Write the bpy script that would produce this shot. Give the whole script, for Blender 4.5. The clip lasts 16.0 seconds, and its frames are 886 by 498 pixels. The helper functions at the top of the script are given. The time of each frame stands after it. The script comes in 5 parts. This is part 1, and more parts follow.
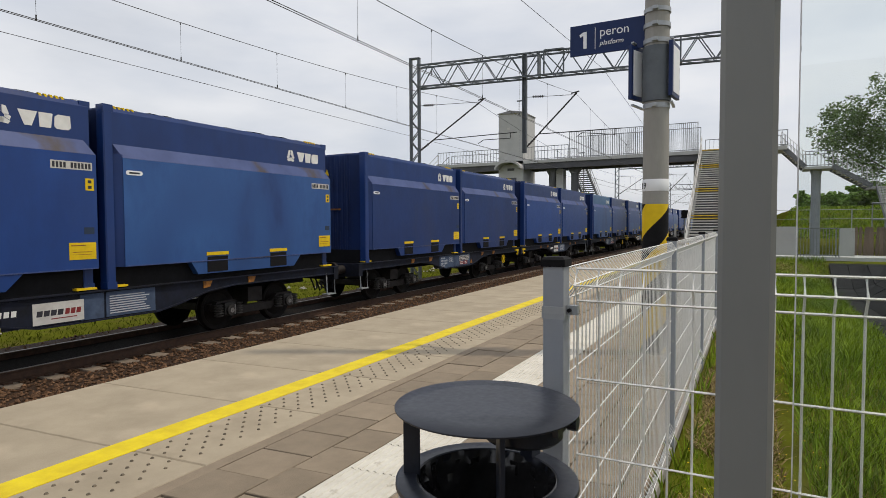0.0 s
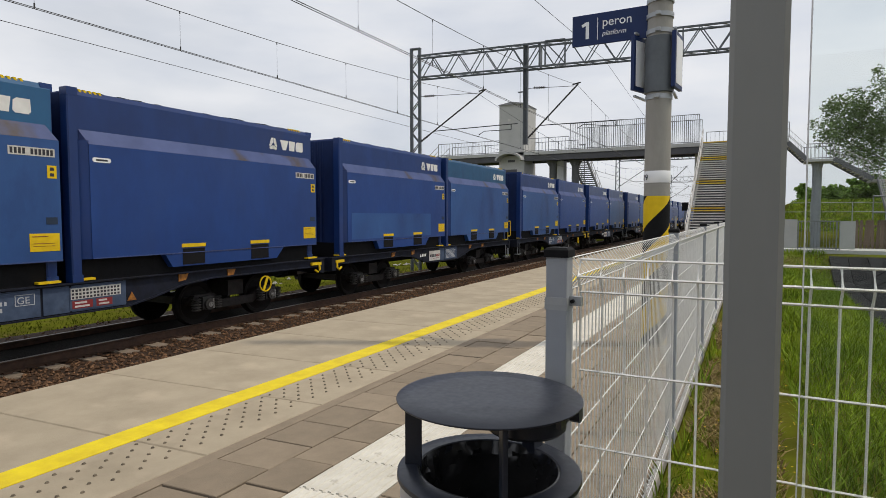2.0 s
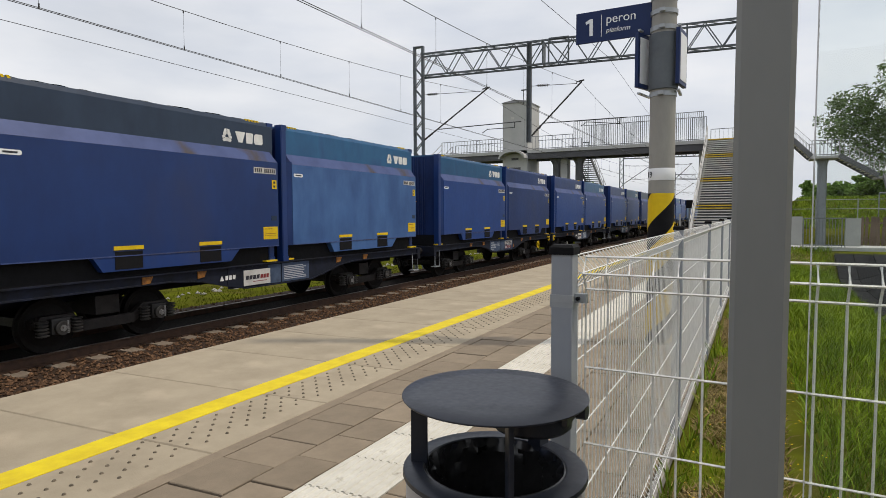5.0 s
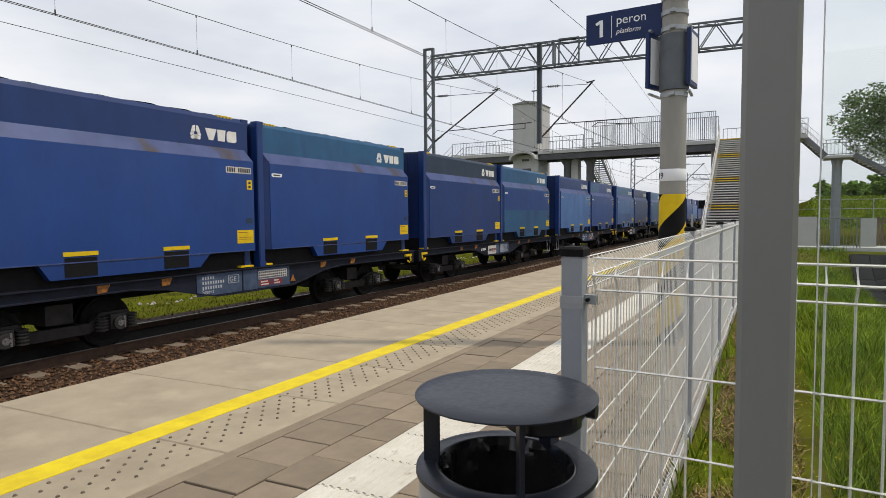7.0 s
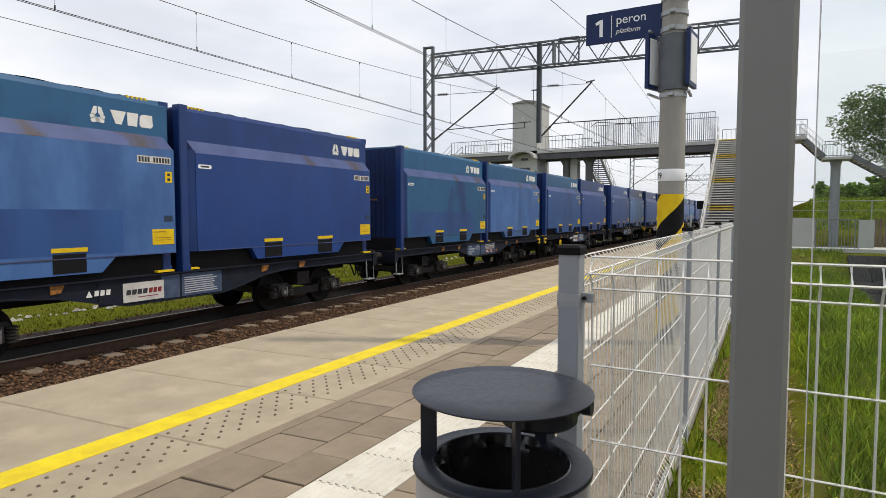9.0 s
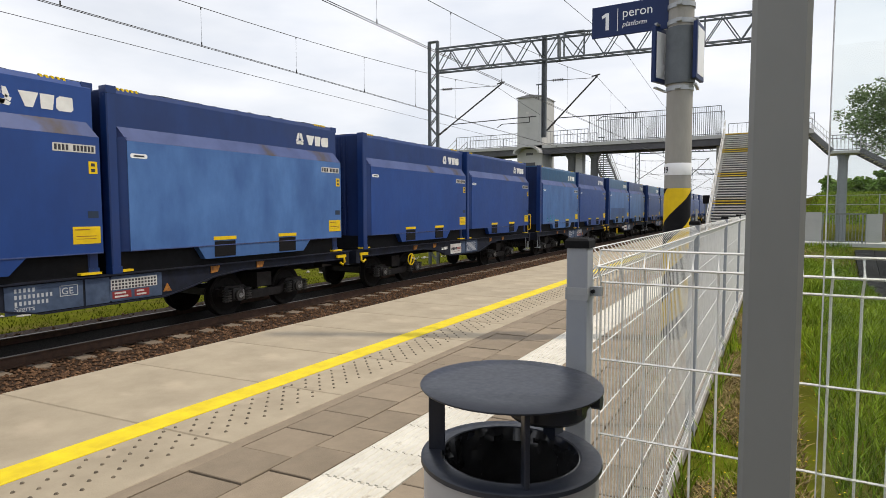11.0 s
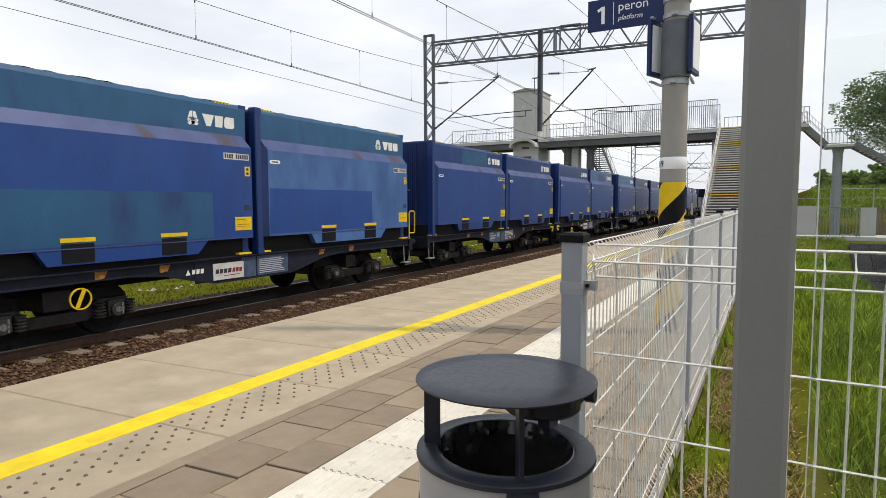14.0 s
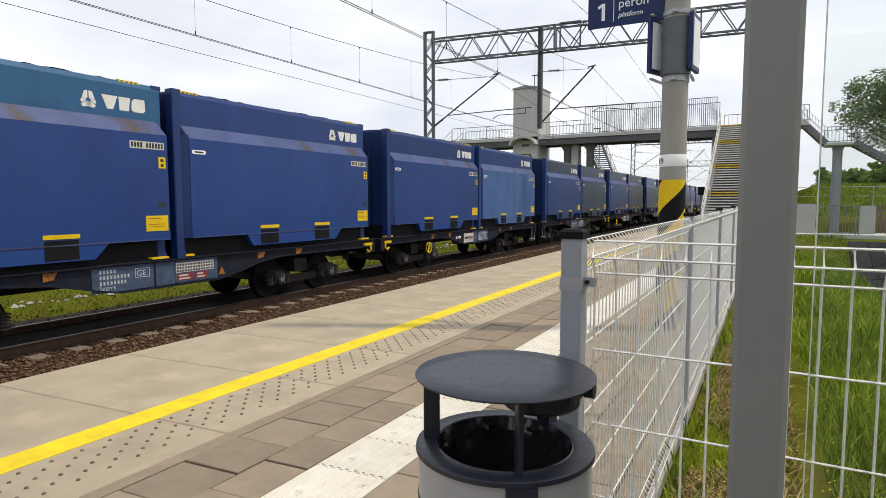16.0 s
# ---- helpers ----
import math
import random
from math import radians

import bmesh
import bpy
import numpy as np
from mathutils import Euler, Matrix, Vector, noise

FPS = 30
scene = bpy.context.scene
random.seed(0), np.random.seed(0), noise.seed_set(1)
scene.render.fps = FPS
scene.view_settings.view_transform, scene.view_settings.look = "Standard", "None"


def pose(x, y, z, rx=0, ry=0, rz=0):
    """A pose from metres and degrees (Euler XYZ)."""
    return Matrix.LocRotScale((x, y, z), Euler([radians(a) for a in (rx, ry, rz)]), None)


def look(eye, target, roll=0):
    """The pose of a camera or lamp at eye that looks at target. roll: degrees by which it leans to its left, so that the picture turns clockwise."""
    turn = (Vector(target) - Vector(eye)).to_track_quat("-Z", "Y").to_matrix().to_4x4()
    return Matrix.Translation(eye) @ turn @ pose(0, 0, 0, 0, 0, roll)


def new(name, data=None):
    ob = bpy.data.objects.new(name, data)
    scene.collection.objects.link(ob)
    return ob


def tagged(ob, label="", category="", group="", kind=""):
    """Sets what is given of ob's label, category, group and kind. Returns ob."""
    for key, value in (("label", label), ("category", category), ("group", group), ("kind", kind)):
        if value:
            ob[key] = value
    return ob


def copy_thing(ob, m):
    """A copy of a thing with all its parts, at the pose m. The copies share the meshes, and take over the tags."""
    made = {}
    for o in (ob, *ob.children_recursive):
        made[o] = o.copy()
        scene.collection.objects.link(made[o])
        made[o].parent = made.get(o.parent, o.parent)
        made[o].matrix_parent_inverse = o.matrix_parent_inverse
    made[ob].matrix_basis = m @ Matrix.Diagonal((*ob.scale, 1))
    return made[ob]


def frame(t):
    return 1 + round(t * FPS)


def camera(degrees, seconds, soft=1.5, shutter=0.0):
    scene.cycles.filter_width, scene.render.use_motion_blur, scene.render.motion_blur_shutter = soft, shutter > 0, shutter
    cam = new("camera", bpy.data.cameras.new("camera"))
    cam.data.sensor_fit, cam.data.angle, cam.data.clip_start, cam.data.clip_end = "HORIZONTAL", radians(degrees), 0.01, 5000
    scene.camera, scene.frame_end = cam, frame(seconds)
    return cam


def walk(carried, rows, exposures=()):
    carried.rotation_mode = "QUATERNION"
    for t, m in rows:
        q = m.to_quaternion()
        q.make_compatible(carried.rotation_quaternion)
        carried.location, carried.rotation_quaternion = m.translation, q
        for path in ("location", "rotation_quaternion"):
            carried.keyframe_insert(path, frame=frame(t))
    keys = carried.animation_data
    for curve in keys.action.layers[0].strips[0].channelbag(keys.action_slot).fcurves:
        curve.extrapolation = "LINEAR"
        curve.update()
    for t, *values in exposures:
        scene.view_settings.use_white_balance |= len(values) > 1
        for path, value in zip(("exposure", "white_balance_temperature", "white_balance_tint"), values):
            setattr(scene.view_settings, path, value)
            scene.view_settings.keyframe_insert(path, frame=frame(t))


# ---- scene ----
cam = camera(74.0, 16.0, soft=0.6)
# seconds, eye x y z, pitch, roll, yaw: hand-held, the eye stays within a few centimetres
EYE = [
    (0.0, 0.010, -0.004, 1.523, -2.38, 0.25, 27.73),
    (0.5, 0.007, 0.002, 1.520, -2.62, 0.01, 28.19),
    (1.0, 0.001, 0.013, 1.517, -2.86, -0.24, 27.82),
    (1.5, -0.003, 0.013, 1.518, -2.97, -0.02, 27.36),
    (2.0, -0.003, 0.007, 1.518, -3.20, 0.04, 27.74),
    (2.5, 0.000, 0.002, 1.520, -2.77, 0.24, 28.26),
    (3.0, 0.004, 0.000, 1.525, -2.41, 0.59, 27.95),
    (3.5, -0.000, 0.000, 1.520, -2.94, 0.45, 27.83),
    (4.0, -0.007, 0.008, 1.516, -3.36, 0.39, 27.79),
    (6.5, -0.000, -0.011, 1.517, -3.24, 0.29, 28.80),
    (7.0, 0.005, -0.021, 1.520, -3.22, 0.44, 29.11),
    (7.5, 0.010, -0.030, 1.517, -3.12, 0.20, 29.66),
    (8.0, 0.012, -0.034, 1.517, -3.33, 0.16, 29.54),
    (8.5, 0.013, -0.032, 1.518, -3.33, 0.04, 28.96),
    (11.0, 0.001, -0.027, 1.512, -3.82, 0.15, 29.46),
    (11.5, 0.002, -0.029, 1.515, -4.39, 0.28, 29.18),
    (12.0, -0.001, -0.026, 1.515, -3.92, 0.11, 28.76),
    (12.5, 0.007, -0.035, 1.513, -4.32, -0.21, 29.20),
    (13.0, 0.002, -0.027, 1.511, -4.05, -0.04, 28.73),
    (13.5, 0.001, -0.025, 1.511, -4.34, -0.03, 29.06),
    (14.0, 0.006, -0.030, 1.514, -4.40, 0.22, 29.08),
    (14.5, 0.005, -0.029, 1.513, -4.53, 0.17, 28.90),
    (15.0, 0.003, -0.029, 1.511, -4.73, -0.08, 29.33),
    (15.5, 0.004, -0.034, 1.512, -4.79, -0.03, 29.25),
    (16.0, 0.006, -0.032, 1.511, -4.67, 0.09, 29.04),
]
walk(cam, [(t, pose(x, y, z, 90 + pitch, roll, yaw)) for t, x, y, z, pitch, roll, yaw in EYE],
     exposures=[(0.0, -0.33, 6600, 10), (4.2, -0.31, 6600, 10), (8.5, -0.11, 6620, 10), (11.0, -0.01, 6650, 10), (16.0, 0.02, 6650, 10)])

# ---- sky and sun ----
SUN_DIR = Vector((0.50, 0.245, 1.0)).normalized()
world = bpy.data.worlds.new("sky")
scene.world = world
world.use_nodes = True
wn, wl = world.node_tree.nodes, world.node_tree.links
wn.clear()
w_out = wn.new("ShaderNodeOutputWorld")
w_bg = wn.new("ShaderNodeBackground")
w_sky = wn.new("ShaderNodeTexSky")
w_sky.sky_type = "NISHITA"
w_sky.sun_disc = False
w_sky.sun_elevation = math.asin(SUN_DIR.z)
w_sky.sun_rotation = math.atan2(SUN_DIR.x, SUN_DIR.y)
w_sky.dust_density = 3.0
w_co = wn.new("ShaderNodeTexCoord")
w_map = wn.new("ShaderNodeMapping")
w_map.inputs["Scale"].default_value = (1.0, 1.0, 3.2)
w_noise = wn.new("ShaderNodeTexNoise")
w_noise.inputs["Scale"].default_value = 2.3
w_noise.inputs["Detail"].default_value = 7.0
w_noise.inputs["Roughness"].default_value = 0.52
w_ramp = wn.new("ShaderNodeValToRGB")
w_ramp.color_ramp.elements[0].position = 0.28
w_ramp.color_ramp.elements[0].color = (0.72, 0.72, 0.72, 1)
w_ramp.color_ramp.elements[1].position = 0.62
w_ramp.color_ramp.elements[1].color = (1, 1, 1, 1)
w_cloud = wn.new("ShaderNodeTexNoise")
w_cloud.inputs["Scale"].default_value = 4.0
w_cloud.inputs["Detail"].default_value = 6.0
w_cramp = wn.new("ShaderNodeValToRGB")
w_cramp.color_ramp.elements[0].position = 0.3
w_cramp.color_ramp.elements[0].color = (7.3, 7.75, 8.6, 1)
w_cramp.color_ramp.elements[1].position = 0.7
w_cramp.color_ramp.elements[1].color = (8.9, 9.1, 9.5, 1)
w_mix = wn.new("ShaderNodeMix")
w_mix.data_type = "RGBA"
w_bg.inputs["Strength"].default_value = 0.119
wl.new(w_co.outputs["Generated"], w_map.inputs["Vector"])
wl.new(w_map.outputs["Vector"], w_noise.inputs["Vector"])
wl.new(w_map.outputs["Vector"], w_cloud.inputs["Vector"])
wl.new(w_noise.outputs["Fac"], w_ramp.inputs["Fac"])
wl.new(w_cloud.outputs["Fac"], w_cramp.inputs["Fac"])
wl.new(w_ramp.outputs["Color"], w_mix.inputs["Factor"])
wl.new(w_sky.outputs["Color"], w_mix.inputs[6])
wl.new(w_cramp.outputs["Color"], w_mix.inputs[7])
wl.new(w_mix.outputs[2], w_bg.inputs["Color"])
wl.new(w_bg.outputs["Background"], w_out.inputs["Surface"])

sun = new("sun", bpy.data.lights.new("sun", "SUN"))
sun.data.energy = 2.2
sun.data.angle = radians(1.6)
sun.data.color = (1.0, 0.90, 0.74)
sun.matrix_world = look((0, 0, 0), -SUN_DIR) @ Matrix.Identity(4)


# ---- materials ----
def material(name, base, rough=0.6, metal=0.0, second=None, scale=6.0, fine=60.0, bump=0.0, spread=(0.35, 0.65),
             stretch=(1, 1, 1), spot=None, spot_scale=3.0, spot_at=(0.6, 0.68), random_amount=0.0, island=False,
             spec=0.5, coord="Object"):
    """A painted or mineral surface: base to second colour by a coarse noise, fine grain and relief, optional stains."""
    m = bpy.data.materials.new(name)
    m.use_nodes = True
    n, l = m.node_tree.nodes, m.node_tree.links
    b = n["Principled BSDF"]
    b.inputs["Roughness"].default_value = rough
    b.inputs["Metallic"].default_value = metal
    b.inputs["Specular IOR Level"].default_value = spec
    second = second or tuple(c * 0.8 for c in base)
    co = n.new("ShaderNodeTexCoord")
    mp = n.new("ShaderNodeMapping")
    mp.inputs["Scale"].default_value = stretch
    l.new(co.outputs[coord], mp.inputs["Vector"])
    big = n.new("ShaderNodeTexNoise")
    big.inputs["Scale"].default_value = scale
    big.inputs["Detail"].default_value = 6
    big.inputs["Roughness"].default_value = 0.65
    l.new(mp.outputs["Vector"], big.inputs["Vector"])
    ramp = n.new("ShaderNodeValToRGB")
    ramp.color_ramp.elements[0].position, ramp.color_ramp.elements[1].position = spread
    ramp.color_ramp.elements[0].color = (*second, 1)
    ramp.color_ramp.elements[1].color = (*base, 1)
    l.new(big.outputs["Fac"], ramp.inputs["Fac"])
    col = ramp.outputs["Color"]
    if spot:
        sn = n.new("ShaderNodeTexNoise")
        sn.inputs["Scale"].default_value = spot_scale
        sn.inputs["Detail"].default_value = 5
        l.new(mp.outputs["Vector"], sn.inputs["Vector"])
        sr = n.new("ShaderNodeValToRGB")
        sr.color_ramp.elements[0].position, sr.color_ramp.elements[1].position = spot_at
        l.new(sn.outputs["Fac"], sr.inputs["Fac"])
        mx = n.new("ShaderNodeMix")
        mx.data_type = "RGBA"
        l.new(sr.outputs["Color"], mx.inputs["Factor"])
        l.new(col, mx.inputs[6])
        mx.inputs[7].default_value = (*spot, 1)
        col = mx.outputs[2]
    if random_amount:
        if island:
            rnd = n.new("ShaderNodeNewGeometry").outputs["Random Per Island"]
        else:
            rnd = n.new("ShaderNodeObjectInfo").outputs["Random"]
        mr = n.new("ShaderNodeMapRange")
        mr.inputs["To Min"].default_value = 1 - random_amount
        mr.inputs["To Max"].default_value = 1 + random_amount
        l.new(rnd, mr.inputs["Value"])
        hs = n.new("ShaderNodeHueSaturation")
        l.new(mr.outputs["Result"], hs.inputs["Value"])
        l.new(col, hs.inputs["Color"])
        col = hs.outputs["Color"]
    l.new(col, b.inputs["Base Color"])
    grain = n.new("ShaderNodeTexNoise")
    grain.inputs["Scale"].default_value = fine
    grain.inputs["Detail"].default_value = 4
    l.new(mp.outputs["Vector"], grain.inputs["Vector"])
    rr = n.new("ShaderNodeMapRange")
    rr.inputs["To Min"].default_value = max(0.05, rough - 0.12)
    rr.inputs["To Max"].default_value = min(1.0, rough + 0.12)
    l.new(grain.outputs["Fac"], rr.inputs["Value"])
    l.new(rr.outputs["Result"], b.inputs["Roughness"])
    if bump:
        bp = n.new("ShaderNodeBump")
        bp.inputs["Strength"].default_value = bump
        bp.inputs["Distance"].default_value = 0.01
        l.new(grain.outputs["Fac"], bp.inputs["Height"])
        l.new(bp.outputs["Normal"], b.inputs["Normal"])
    return m


M_SLAB = material("slab_concrete", (0.40, 0.340, 0.250), 0.88, second=(0.315, 0.266, 0.194), scale=1.6, fine=90, bump=0.25, spot=(0.47, 0.39, 0.29), spot_scale=2.3, spot_at=(0.56, 0.80), random_amount=0.05, spec=0.3)
M_YELLOW_LINE = material("yellow_line_paint", (0.78, 0.62, 0.016), 0.65, second=(0.64, 0.48, 0.016), scale=5, fine=80, bump=0.15, spec=0.3)
# Darker than the slab: the studs' own small shadows are in this colour.
M_STUD = material("shadow_dark_stud_concrete", (0.20, 0.165, 0.12), 0.9, second=(0.11, 0.092, 0.07), scale=40, spread=(0.42, 0.58), bump=0.1, spec=0.3)
M_PAVER = material("paver_concrete", (0.2809, 0.2258, 0.1643), 0.88, second=(0.2173, 0.1749, 0.1272), scale=3, fine=120, bump=0.3, random_amount=0.13, spec=0.3)
M_WHITE_TILE = material("white_guide_tile", (0.66, 0.635, 0.57), 0.78, second=(0.56, 0.53, 0.46), scale=3, fine=60, bump=0.2, spot=(0.36, 0.32, 0.26), spot_scale=9, spot_at=(0.62, 0.72), random_amount=0.04, spec=0.3)
M_JOINT = material("joint_sand", (0.035, 0.030, 0.024), 0.95, scale=20, fine=200, bump=0.3)
M_PLATFORM = material("platform_edge_concrete", (0.34, 0.32, 0.29), 0.9, scale=2, bump=0.2)
M_BALLAST = material("ballast_stone", (0.185, 0.104, 0.058), 0.95, second=(0.07, 0.040, 0.025), scale=9, fine=70, bump=0.8, random_amount=0.5, island=True, spec=0.2)
M_BALLAST_BED = material("ballast_bed", (0.075, 0.045, 0.03), 0.95, second=(0.022, 0.014, 0.010), scale=22, fine=50, bump=1.0, spec=0.2)
# Near-black ballast: the train's shadow is put into the colour.
M_TRAIN_SHADE = material("oily_ballast", (0.020, 0.015, 0.012), 0.95, second=(0.007, 0.006, 0.005), scale=22, fine=50, bump=1.0, spec=0.1)
M_SLEEPER = material("sleeper_concrete", (0.30, 0.25, 0.2), 0.9, second=(0.2, 0.15, 0.11), scale=4, bump=0.3, random_amount=0.1)
M_RAIL = material("rusty_rail_steel", (0.10, 0.055, 0.035), 0.7, metal=0.3, second=(0.06, 0.035, 0.025), scale=8, bump=0.1)
M_RAIL_TOP = material("polished_rail_head", (0.20, 0.17, 0.15), 0.45, metal=0.8, second=(0.13, 0.1, 0.085), scale=4, stretch=(1, 0.1, 1))
M_NAVY = material("navy_paint", (0.0090, 0.0384, 0.1704), 0.36, second=(0.0066, 0.0288, 0.1320), scale=1.6, fine=18, bump=0.02, stretch=(1, 1, 0.45), spot=(0.0216, 0.0384, 0.1260), spot_scale=0.9, spot_at=(0.55, 0.75), random_amount=0.12, spec=0.42)
M_NAVY2 = material("royal_blue_paint", (0.0102, 0.0528, 0.2340), 0.36, second=(0.0072, 0.0396, 0.1860), scale=1.6, fine=18, bump=0.02, stretch=(1, 1, 0.45), spot=(0.0192, 0.0540, 0.2040), spot_scale=0.6, spot_at=(0.52, 0.72), random_amount=0.12, spec=0.42)
# Darker copy of the navy, with the shade of the end faces in it.
M_END = material("end_shade_navy_paint", (0.0105, 0.0292, 0.1134), 0.6, second=(0.0081, 0.0194, 0.0729), scale=1.6, fine=18, bump=0.02, stretch=(1, 1, 0.45), random_amount=0.12, spec=0.2)
M_MID = material("faded_blue_paint", (0.0309, 0.1038, 0.3036), 0.36, second=(0.0199, 0.0684, 0.2263), scale=1.6, fine=18, bump=0.02, stretch=(1, 1, 0.45), spot=(0.0121, 0.0397, 0.1546), spot_scale=0.8, spot_at=(0.5, 0.7), random_amount=0.12, spec=0.42)
M_LIGHT = material("chalky_light_blue_paint", (0.0665, 0.1633, 0.3931), 0.36, second=(0.0393, 0.1058, 0.2923), scale=1.6, fine=18, bump=0.02, stretch=(1, 1, 0.45), spot=(0.0222, 0.0665, 0.2117), spot_scale=0.7, spot_at=(0.52, 0.75), random_amount=0.12, spec=0.42)
M_TEAL = material("teal_blue_paint", (0.0192, 0.1056, 0.2340), 0.36, second=(0.0144, 0.0768, 0.1860), scale=1.6, fine=18, bump=0.02, stretch=(1, 1, 0.45), spot=(0.0156, 0.0432, 0.1440), spot_scale=0.8, spot_at=(0.56, 0.66), random_amount=0.12, spec=0.42)
# Slate paint of some containers; on far wagons it stands in for haze.
M_SLATE = material("slate_blue_and_far_haze", (0.022, 0.041, 0.078), 0.36, second=(0.014, 0.028, 0.058), scale=1.6, fine=18, bump=0.02, stretch=(1, 1, 0.45), random_amount=0.12, spec=0.42)
# Pale base includes the extra light on the upward slope; brown stains on top.
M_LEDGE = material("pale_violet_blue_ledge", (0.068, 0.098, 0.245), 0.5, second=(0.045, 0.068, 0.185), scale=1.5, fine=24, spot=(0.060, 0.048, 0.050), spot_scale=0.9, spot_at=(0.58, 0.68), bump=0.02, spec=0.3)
M_LOGO = material("white_logo_paint", (0.80, 0.80, 0.78), 0.5, second=(0.7, 0.7, 0.68), scale=6)
M_CYAN = material("cyan_spray_paint", (0.10, 0.42, 0.55), 0.6)
M_YELLOW = material("yellow_sign_paint", (0.80, 0.55, 0.008), 0.5, second=(0.68, 0.46, 0.008), scale=6, spec=0.3)
M_AMBER = material("worn_orange_paint", (0.42, 0.17, 0.02), 0.6, second=(0.14, 0.05, 0.012), scale=14)
# For black parts, and for recesses whose shade is painted black.
M_BLACK = material("black_paint_and_recess_dark", (0.008, 0.008, 0.010), 0.75, second=(0.005, 0.005, 0.006), scale=8, spec=0.2)
M_WAGON = material("grimy_dark_blue_wagon_steel", (0.012, 0.016, 0.034), 0.65, second=(0.007, 0.008, 0.012), scale=3, fine=30, bump=0.05, spec=0.25)
M_WAGON_PANEL = material("greyblue_wagon_panel", (0.0825, 0.1170, 0.1875), 0.6, second=(0.0420, 0.0630, 0.1125), scale=2.2, fine=30, spot=(0.0270, 0.0330, 0.0525), spot_scale=3, spot_at=(0.55, 0.75), spec=0.25)
M_BOGIE = material("oily_bogie_steel", (0.032, 0.027, 0.025), 0.6, second=(0.014, 0.012, 0.012), scale=6, fine=40, bump=0.2, spec=0.3)
# Wheel steel darkened to carry the gloom below the wagons.
M_WHEEL = material("shade_dark_wheel_steel", (0.014, 0.012, 0.011), 0.7, second=(0.007, 0.006, 0.006), scale=6, fine=40, bump=0.2, spec=0.2)
M_SPRING = material("grey_spring_steel", (0.0425, 0.0400, 0.0390), 0.5, second=(0.0175, 0.0160, 0.0150), scale=9, fine=40, bump=0.1, spec=0.4)
M_AXLE = material("worn_bright_steel", (0.5, 0.5, 0.5), 0.3, metal=0.9, scale=8)
M_WHITE_BOARD = material("white_board_paint", (0.62, 0.61, 0.58), 0.55, second=(0.5, 0.48, 0.45), scale=5)
M_RED = material("red_print", (0.24, 0.02, 0.02), 0.6)
M_INK = material("dark_print", (0.03, 0.03, 0.04), 0.7)
M_GREYPRINT = material("pale_grey_print", (0.5, 0.52, 0.55), 0.7)
M_GALV = material("galvanised_steel", (0.40, 0.42, 0.44), 0.5, metal=0.35, second=(0.33, 0.35, 0.37), scale=5, fine=60)
M_WIRE = material("galvanised_fence_wire", (0.86, 0.86, 0.85), 0.42, metal=0.25, second=(0.74, 0.74, 0.73), scale=9, spec=0.5)
M_POST = material("grey_coated_post", (0.34, 0.365, 0.40), 0.5, second=(0.30, 0.32, 0.355), scale=4, fine=80, spec=0.3)
M_COLUMN = material("grey_shelter_paint", (0.2617, 0.2681, 0.2579), 0.5, second=(0.2234, 0.2298, 0.2222), scale=1.3, fine=120, bump=0.02, stretch=(1, 1, 0.4), spec=0.25)
M_BIN = material("anthracite_bin_paint", (0.024, 0.029, 0.043), 0.38, second=(0.015, 0.018, 0.028), scale=4, fine=70, spot=(0.006, 0.006, 0.008), spot_scale=10, spot_at=(0.64, 0.72), bump=0.03, spec=0.45)
M_BIN_LIGHT = material("light_grey_bin_shell", (0.40, 0.40, 0.41), 0.45, second=(0.36, 0.36, 0.37), scale=4)
M_BAG = material("black_bin_bag", (0.034, 0.033, 0.034), 0.22, second=(0.018, 0.018, 0.019), scale=8, spec=0.6)
M_POLE = material("spun_concrete_pole", (0.34, 0.33, 0.30), 0.85, second=(0.27, 0.26, 0.24), scale=3, fine=50, bump=0.25, stretch=(1, 1, 0.35))
M_SIGN = material("navy_sign_enamel", (0.008, 0.024, 0.10), 0.45, second=(0.007, 0.021, 0.09), scale=3, spec=0.3)
M_LETTER = material("white_sign_lettering", (0.85, 0.86, 0.88), 0.5, second=(0.83, 0.84, 0.86))
M_MAST = material("grey_mast_steel", (0.115, 0.13, 0.145), 0.55, metal=0.1, second=(0.085, 0.097, 0.11), scale=5)
M_CABLE = material("oxidised_copper_wire", (0.06, 0.06, 0.062), 0.6, metal=0.3)
M_INSUL = material("brown_insulator", (0.035, 0.03, 0.03), 0.35)
M_BRIDGE = material("light_bridge_concrete", (0.50, 0.50, 0.49), 0.85, second=(0.43, 0.43, 0.42), scale=0.8, bump=0.1)
M_BRIDGE_DARK = material("bridge_beam_steel", (0.10, 0.10, 0.11), 0.7, second=(0.075, 0.075, 0.085), scale=1.0)
M_RAILING = material("grey_railing_steel", (0.24, 0.255, 0.27), 0.5, metal=0.2, second=(0.19, 0.2, 0.215), scale=3)
# Dark stair grey that also holds shade under bridge and steps.
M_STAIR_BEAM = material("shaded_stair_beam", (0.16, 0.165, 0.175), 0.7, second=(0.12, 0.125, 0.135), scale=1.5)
M_COAL = material("coal_load", (0.018, 0.018, 0.02), 0.8, second=(0.01, 0.01, 0.011), scale=9, bump=0.6)
M_STEP = material("pale_step_concrete", (0.56, 0.55, 0.53), 0.85, second=(0.47, 0.46, 0.44), scale=2)
M_STEP_YELLOW = material("yellow_step_marking", (0.60, 0.42, 0.05), 0.7)
